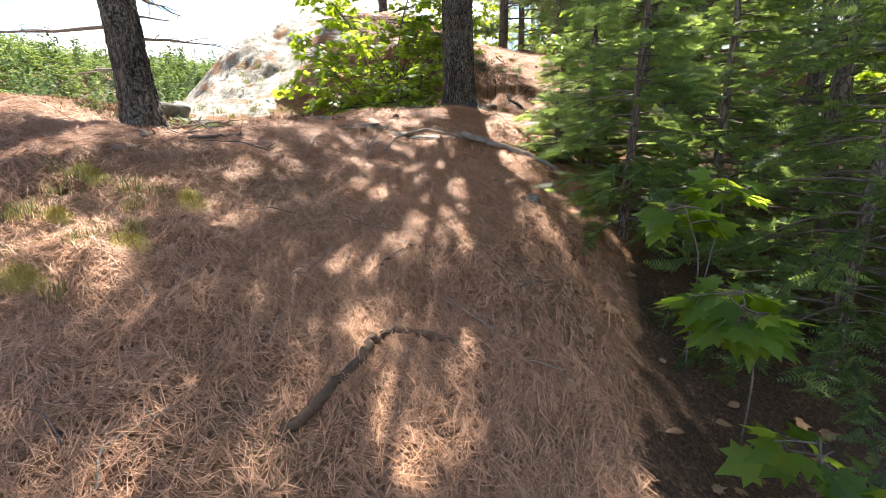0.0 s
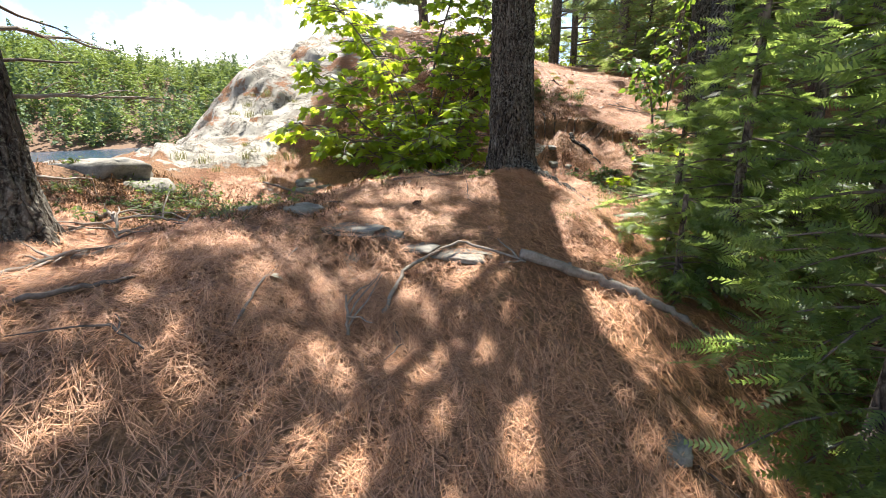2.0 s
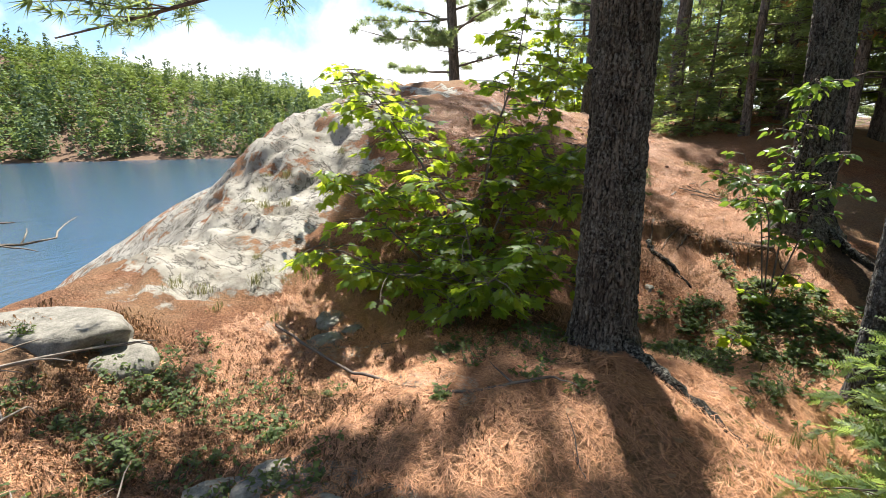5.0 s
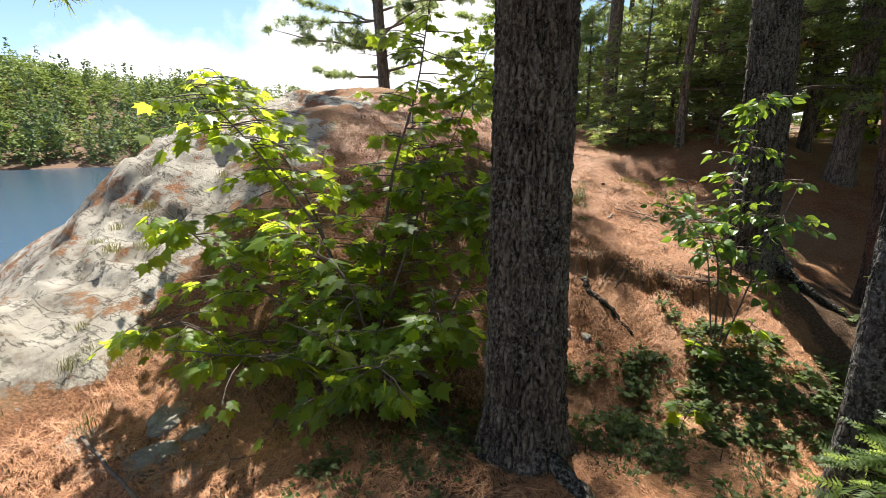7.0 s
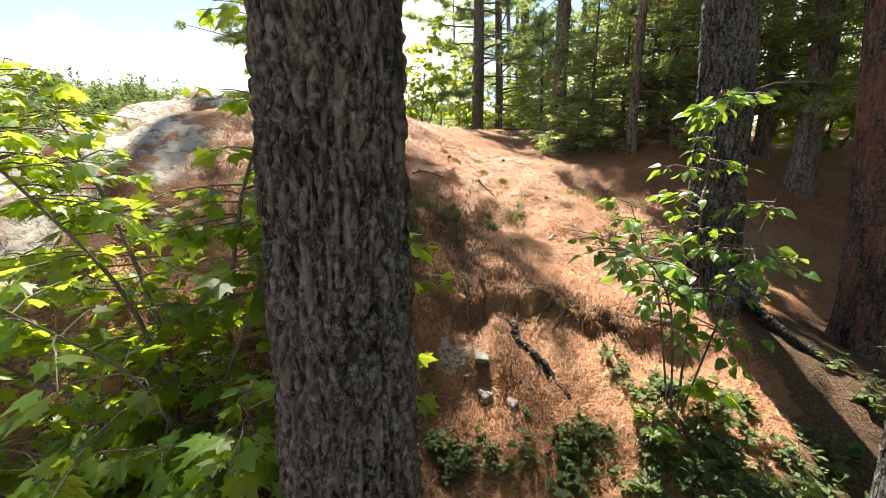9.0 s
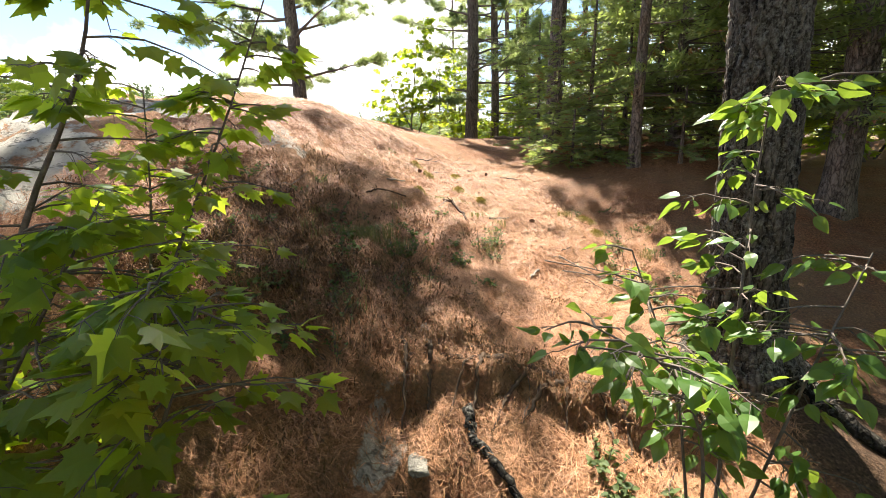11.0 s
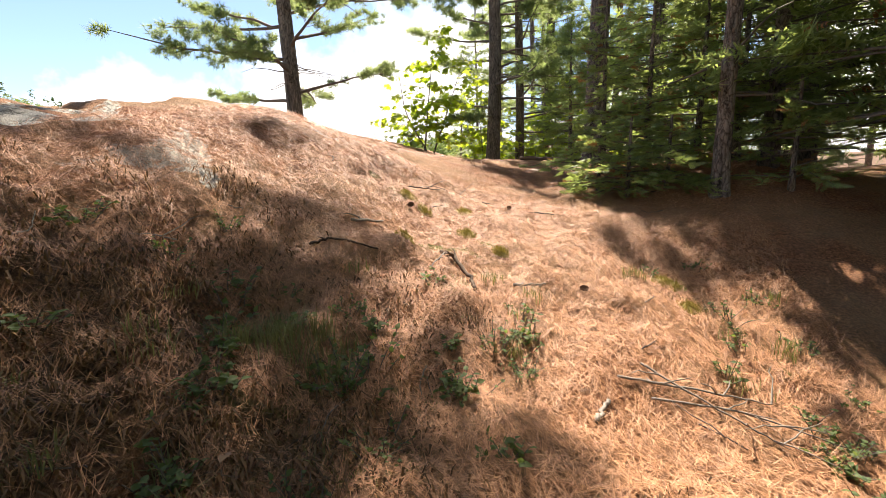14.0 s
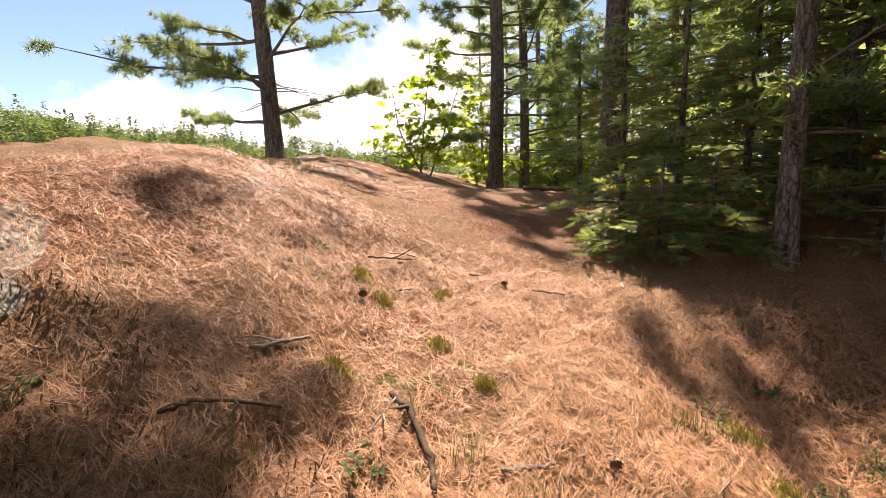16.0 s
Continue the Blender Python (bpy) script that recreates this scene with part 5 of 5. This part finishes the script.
fallen = [
    ([(-2.34, 8.4, 0.03), (-1.4, 8.1, 0.03), (-0.5, 7.8, 0.03), (-0.04, 8.15, 0.04)], 0.012, 0.008, MAT_TWIG, 3),
    ([(0.31, 6.17, 0.02), (0.25, 6.5, 0.06), (0.4, 6.85, 0.06), (0.75, 6.86, 0.03)], 0.01, 0.006, MAT_DEADWOOD, 3),
    ([(-1.12, 5.4, 0.03), (-1.29, 5.77, 0.03), (-1.23, 6.07, 0.03)], 0.014, 0.008, MAT_DEADWOOD, 6),
    ([(-0.11, 5.8, 0.01), (-0.18, 6.01, 0.03), (-0.28, 6.39, 0.02)], 0.006, 0.004, MAT_DEADWOOD, 1),
    ([(-0.42, 5.57, 0.02), (-0.23, 5.55, 0.04)], 0.006, 0.003, MAT_TWIG, 3),
    ([(-0.85, 5.52, 0.02), (-0.67, 5.85, 0.02)], 0.012, 0.008, MAT_TWIG, 2),
    ([(0.25, 6.0, 0.02), (0.2, 6.08, 0.12)], 0.007, 0.004, MAT_DEADWOOD, 4),
    ([(0.5, 5.22, 0.01), (0.62, 5.15, 0.02), (0.78, 5.22, 0.01)], 0.005, 0.003, MAT_TWIG, 1),
    ([(0.55, 4.2, 0.01), (0.55, 4.48, 0.01)], 0.004, 0.003, MAT_DEADWOOD, 0),
    ([(1.13, 4.91, 0.015), (1.4, 4.83, 0.015)], 0.004, 0.003, MAT_DEADWOOD, 0),
    ([(0.47, 3.67, 0.01), (0.4, 3.75, 0.015), (0.48, 3.97, 0.01)], 0.005, 0.003, MAT_DEADWOOD, 2),
    ([(-0.96, 5.06, 0.02), (-1.29, 5.94, 0.03)], 0.012, 0.007, MAT_DEADWOOD, 3),
    ([(-1.23, 5.93, 0.03), (-1.16, 6.13, 0.02), (-1.1, 6.36, 0.02), (-1.0, 6.48, 0.02)], 0.012, 0.009, MAT_TWIG, 2),
    ([(-0.27, 13.74, 0.02), (-0.17, 13.66, 0.03), (0.0, 13.49, 0.03), (0.05, 13.37, 0.02)], 0.016, 0.011, MAT_DARKWOOD, 2),
    ([(-0.24, 13.72, 0.02), (-0.27, 13.5, 0.03)], 0.007, 0.004, MAT_DEADWOOD, 1),
    ([(-0.83, 13.53, 0.02), (-0.73, 13.81, 0.03)], 0.011, 0.008, MAT_DEADWOOD, 3),
    ([(-0.91, 14.82, 0.02), (-0.66, 15.03, 0.02)], 0.007, 0.005, MAT_TWIG, 1),
    ([(0.18, 15.19, 0.02), (0.41, 15.19, 0.02)], 0.007, 0.005, MAT_TWIG, 0),
    ([(-0.28, 15.2, 0.03), (-0.22, 15.27, 0.02)], 0.007, 0.005, MAT_DEADWOOD, 0),
    ([(0.25, 13.57, 0.02), (0.44, 13.68, 0.02)], 0.011, 0.007, MAT_DEADWOOD, 0),
    ([(-0.91, 13.14, 0.02), (-0.8, 13.21, 0.03), (-0.58, 13.39, 0.02)], 0.009, 0.006, MAT_DARKWOOD, 2),
    ([(0.83, 13.04, 0.02), (1.28, 13.18, 0.04), (1.59, 13.33, 0.02)], 0.007, 0.004, MAT_DEADWOOD, 5),
    ([(0.95, 13.2, 0.02), (1.3, 13.05, 0.05), (1.55, 13.0, 0.02)], 0.006, 0.003, MAT_DEADWOOD, 4),
    ([(-0.49, 20.0, 0.05), (0.2, 19.8, 0.06), (0.76, 19.6, 0.05)], 0.04, 0.03, MAT_DARKWOOD, 0),
    ([(-0.8, 9.66, 0.05), (-0.55, 9.6, 0.08)], 0.02, 0.016, MAT_DEADWOOD, 0),
    ([(-1.85, 6.45, 0.05), (-1.6, 6.4, 0.12), (-1.3, 6.2, 0.05)], 0.014, 0.006, MAT_DEADWOOD, 12),
    ([(-1.7, 6.2, 0.04), (-1.45, 6.45, 0.1), (-1.25, 6.6, 0.04)], 0.01, 0.005, MAT_DEADWOOD, 10),
    ([(0.98, 13.0, 0.02), (1.4, 13.12, 0.05), (1.8, 13.1, 0.02)], 0.006, 0.003, MAT_DEADWOOD, 6),
    ([(0.72, 12.72, 0.02), (0.78, 12.86, 0.02)], 0.012, 0.01, MAT_DEADWOOD, 0),
    ([(-0.45, 9.7, 0.55), (-0.2, 9.3, 0.75)], 0.01, 0.007, MAT_DEADWOOD, 0),
]
for k, (pts, a, b, mat, tw) in enumerate(fallen):
    stick("fallen_stick", pts, a, b, mat, "pale weathered stick lying on the needle litter" if mat == MAT_DEADWOOD else "dark broken stick lying on the needle litter", "stick", "fallen sticks", seed=200 + k, twigs=tw)
litterbug = np.random.default_rng(88)
for k in range(70):
    x, y = litterbug.uniform(-2.2, 2.0), litterbug.uniform(3.4, 16.5)
    a, ln = litterbug.uniform(0, 6.28), litterbug.uniform(0.06, 0.3)
    stick("fallen_twig", [(x, y, 0.012), (x + ln * 0.5 * math.cos(a), y + ln * 0.5 * math.sin(a), 0.02), (x + ln * math.cos(a + 0.2), y + ln * math.sin(a + 0.2), 0.012)], 0.0045, 0.002, MAT_TWIG if k % 2 else MAT_DEADWOOD, "thin dry twig on the needle litter", "twig", "fallen twigs", 5, 1 if k % 3 == 0 else 0, 300 + k)


def stone(x, y, sx, sy, sz, seed, label="lichen-grey granite stone half sunk in the litter", sink=0.62, turn=0.0):
    bm = bmesh.new()
    bmesh.ops.create_icosphere(bm, subdivisions=4, radius=1.0)
    V = np.array([v.co[:] for v in bm.verts])
    d = 1 + 0.22 * fractal(V[:, 0] * 1.3 + seed, V[:, 1] * 1.3, V[:, 2] * 1.3) + 0.03 * vnoise(V[:, 0] * 9, V[:, 1] * 9, V[:, 2] * 9 + seed)
    cut = np.sign(V) * np.minimum(abs(V), 0.78)
    for v, c, k in zip(bm.verts, cut, d):
        v.co = (c[0] * sx * k, c[1] * sy * k, c[2] * sz * k)
    me = bpy.data.meshes.new("stone")
    bm.to_mesh(me)
    bm.free()
    me.materials.append(MAT_STONE)
    me.polygons.foreach_set("use_smooth", np.ones(len(me.polygons), bool))
    ob = new("stone", me)
    ob.matrix_world = pose(x, y, ground_z(x, y) - sz * sink + sz * 0.3, 0, 0, turn)
    return tagged(ob, label, "stone", "stones")


for k, (x, y, sx, sy, sz, turn) in enumerate(((-1.08, 6.59, 0.12, 0.07, 0.035, -20), (-1.15, 6.95, 0.22, 0.1, 0.05, 35), (-0.92, 7.12, 0.2, 0.08, 0.05, 15), (-0.68, 6.9, 0.12, 0.09, 0.06, 0), (-0.9, 6.93, 0.16, 0.08, 0.05, 10), (-0.19, 6.78, 0.14, 0.08, 0.03, 0), (0.0, 6.8, 0.07, 0.05, 0.025, 20), (0.18, 6.79, 0.09, 0.06, 0.025, 0), (0.4, 6.83, 0.12, 0.07, 0.025, 0), (0.26, 10.9, 0.06, 0.08, 0.035, 10), (0.31, 10.74, 0.06, 0.08, 0.06, 40), (0.51, 10.7, 0.05, 0.06, 0.04, 40), (-2.06, 8.75, 0.13, 0.2, 0.07, 20), (-1.83, 8.74, 0.1, 0.14, 0.06, 0), (-1.9, 8.47, 0.12, 0.18, 0.06, -20), (1.41, 6.16, 0.06, 0.09, 0.04, 20), (0.84, 5.13, 0.03, 0.03, 0.02, 0), (-3.3, 7.3, 0.6, 0.35, 0.22, 5), (-2.75, 7.4, 0.35, 0.25, 0.2, -15))):
    slab = k < 9   # flush slabs of bedrock showing through the litter
    stone(x, y, sx * (1.5 if slab else 1), sy * (1.5 if slab else 1), sz * (0.9 if slab else 1), k + 1, "flat lichen-grey slab of bedrock flush with the litter" if slab else "lichen-grey granite stone half sunk in the litter", 0.75 if slab else 0.9 if k > 16 else 0.62, turn)


def cone_thing(x, y, seed):
    r = np.random.default_rng(seed)
    chunks = []
    for k in range(46):
        f = k / 46
        a, rad = k * 2.4, 0.014 * math.sin(0.35 + f * 2.6)
        c = np.array([rad * math.cos(a), rad * math.sin(a), f * 0.06])
        d = np.array([math.cos(a), math.sin(a), 0.5])
        s = np.array([-math.sin(a), math.cos(a), 0]) * 0.008
        chunks.append((np.array([c * [0.2, 0.2, 1] - s * 0.5, c * [0.2, 0.2, 1] + s * 0.5, c + d * 0.006 + s, c + d * 0.006 - s]), np.array([(0, 1, 2, 3)])))
    ob = new("pine_cone", mesh_of("pine_cone", *merge(chunks), MAT_CONE))
    ob.matrix_world = pose(x, y, ground_z(x, y) + 0.012, 80, r.uniform(-20, 20), r.uniform(0, 360))
    return tagged(ob, "open brown pine cone lying on the needles", "pine cone", "pine cones")


for k in range(5):
    cone_thing(litterbug.uniform(-1.6, 1.6), litterbug.uniform(3.6, 16.5), 400 + k)
cone_thing(-0.02, 15.19, 450)
cone_thing(-0.74, 14.36, 451)


def fallen_leaf(x, y, size, mat, label, seed):
    r = np.random.default_rng(seed)
    v, f = (MAPLE if seed % 2 else OVAL)
    ob = new("fallen_leaf", mesh_of("fallen_leaf", v * size, f, mat))
    ob.matrix_world = pose(x, y, ground_z(x, y) + 0.025, r.uniform(-20, 20), r.uniform(-20, 20), r.uniform(0, 360))
    return tagged(ob, label, "leaf", "fallen leaves")


fallen_leaf(-0.19, 6.1, 0.09, MAT_PALELEAF, "pale grey-green fallen leaf on the needles", 502)
fallen_leaf(0.8, 15.6, 0.06, MAT_PALELEAF, "pale grey-green fallen leaf on the needles", 504)
for k in range(90):
    x, y = (litterbug.uniform(1.7, 3.2), litterbug.uniform(3.8, 8.5)) if k < 60 else (litterbug.uniform(-1.6, 1.8), litterbug.uniform(3.5, 12))
    fallen_leaf(x, y, litterbug.uniform(0.05, 0.09), MAT_DEADLEAF, "curled brown dead leaf on the ground", 600 + k)


# ---- the far shore ----
def far_forest():
    r = np.random.default_rng(123)
    n = 5200
    s, c = r.uniform(196, 420, n) ** 1.0, r.uniform(-330, 330, n)
    x, y = -0.78 * s + 0.62 * c, 0.62 * s + 0.78 * c
    z = land(x, y)
    ok = z > LAKE - 0.2
    x, y, z, s = x[ok], y[ok], z[ok], s[ok]
    light = r.uniform(0, 1, len(x)) < smooth(205, 330, s) * 0.75 + 0.1
    for sel, mat, name in ((~light, MAT_FAR, "far_conifers"), (light, MAT_FAR_LIGHT, "far_broadleaf_trees")):
        X, Y, Z = x[sel], y[sel], z[sel]
        k, n = 84, sel.sum()
        pointed = name == "far_conifers"
        h = r.uniform(10, 20, (n, 1)) if pointed else r.uniform(7, 13, (n, 1))
        w = h * (r.uniform(0.13, 0.2, (n, 1)) if pointed else r.uniform(0.3, 0.42, (n, 1)))
        f = r.uniform(0.03, 1, (n, k)) ** (1.3 if pointed else 0.9)
        f[:, 0] = 1.0
        girth = (1 - f) ** 0.8 + 0.03 if pointed else np.sin(0.35 + f * 2.6)
        a, q = r.uniform(0, 2 * np.pi, (n, k)), r.uniform(0.5, 1.05, (n, k))
        c0 = np.stack([X[:, None] + w * girth * q * np.cos(a), Y[:, None] + w * girth * q * np.sin(a), Z[:, None] + h * f], -1).reshape(-1, 3)
        size = (h * (0.052 if pointed else 0.095) * np.ones((1, k)) * r.uniform(0.6, 1.3, (n, k))).reshape(-1, 1)
        out = np.stack([np.cos(a), np.sin(a), -0.7 * np.ones_like(a) if pointed else 0 * a], -1).reshape(-1, 3)
        side = np.stack([-np.sin(a), np.cos(a), 0 * a], -1).reshape(-1, 3) + r.normal(0, 0.4, (n * k, 3))
        V = np.stack([c0 - side * size * 0.7, c0 + side * size * 0.7, c0 + (out + r.normal(0, 0.4, (n * k, 3))) * size], 1).reshape(-1, 3)
        tagged(new(name, mesh_of(name, V, np.arange(len(V)).reshape(-1, 3), mat)), "dense green woods across the lake", "forest", kind="stuff")


far_forest()
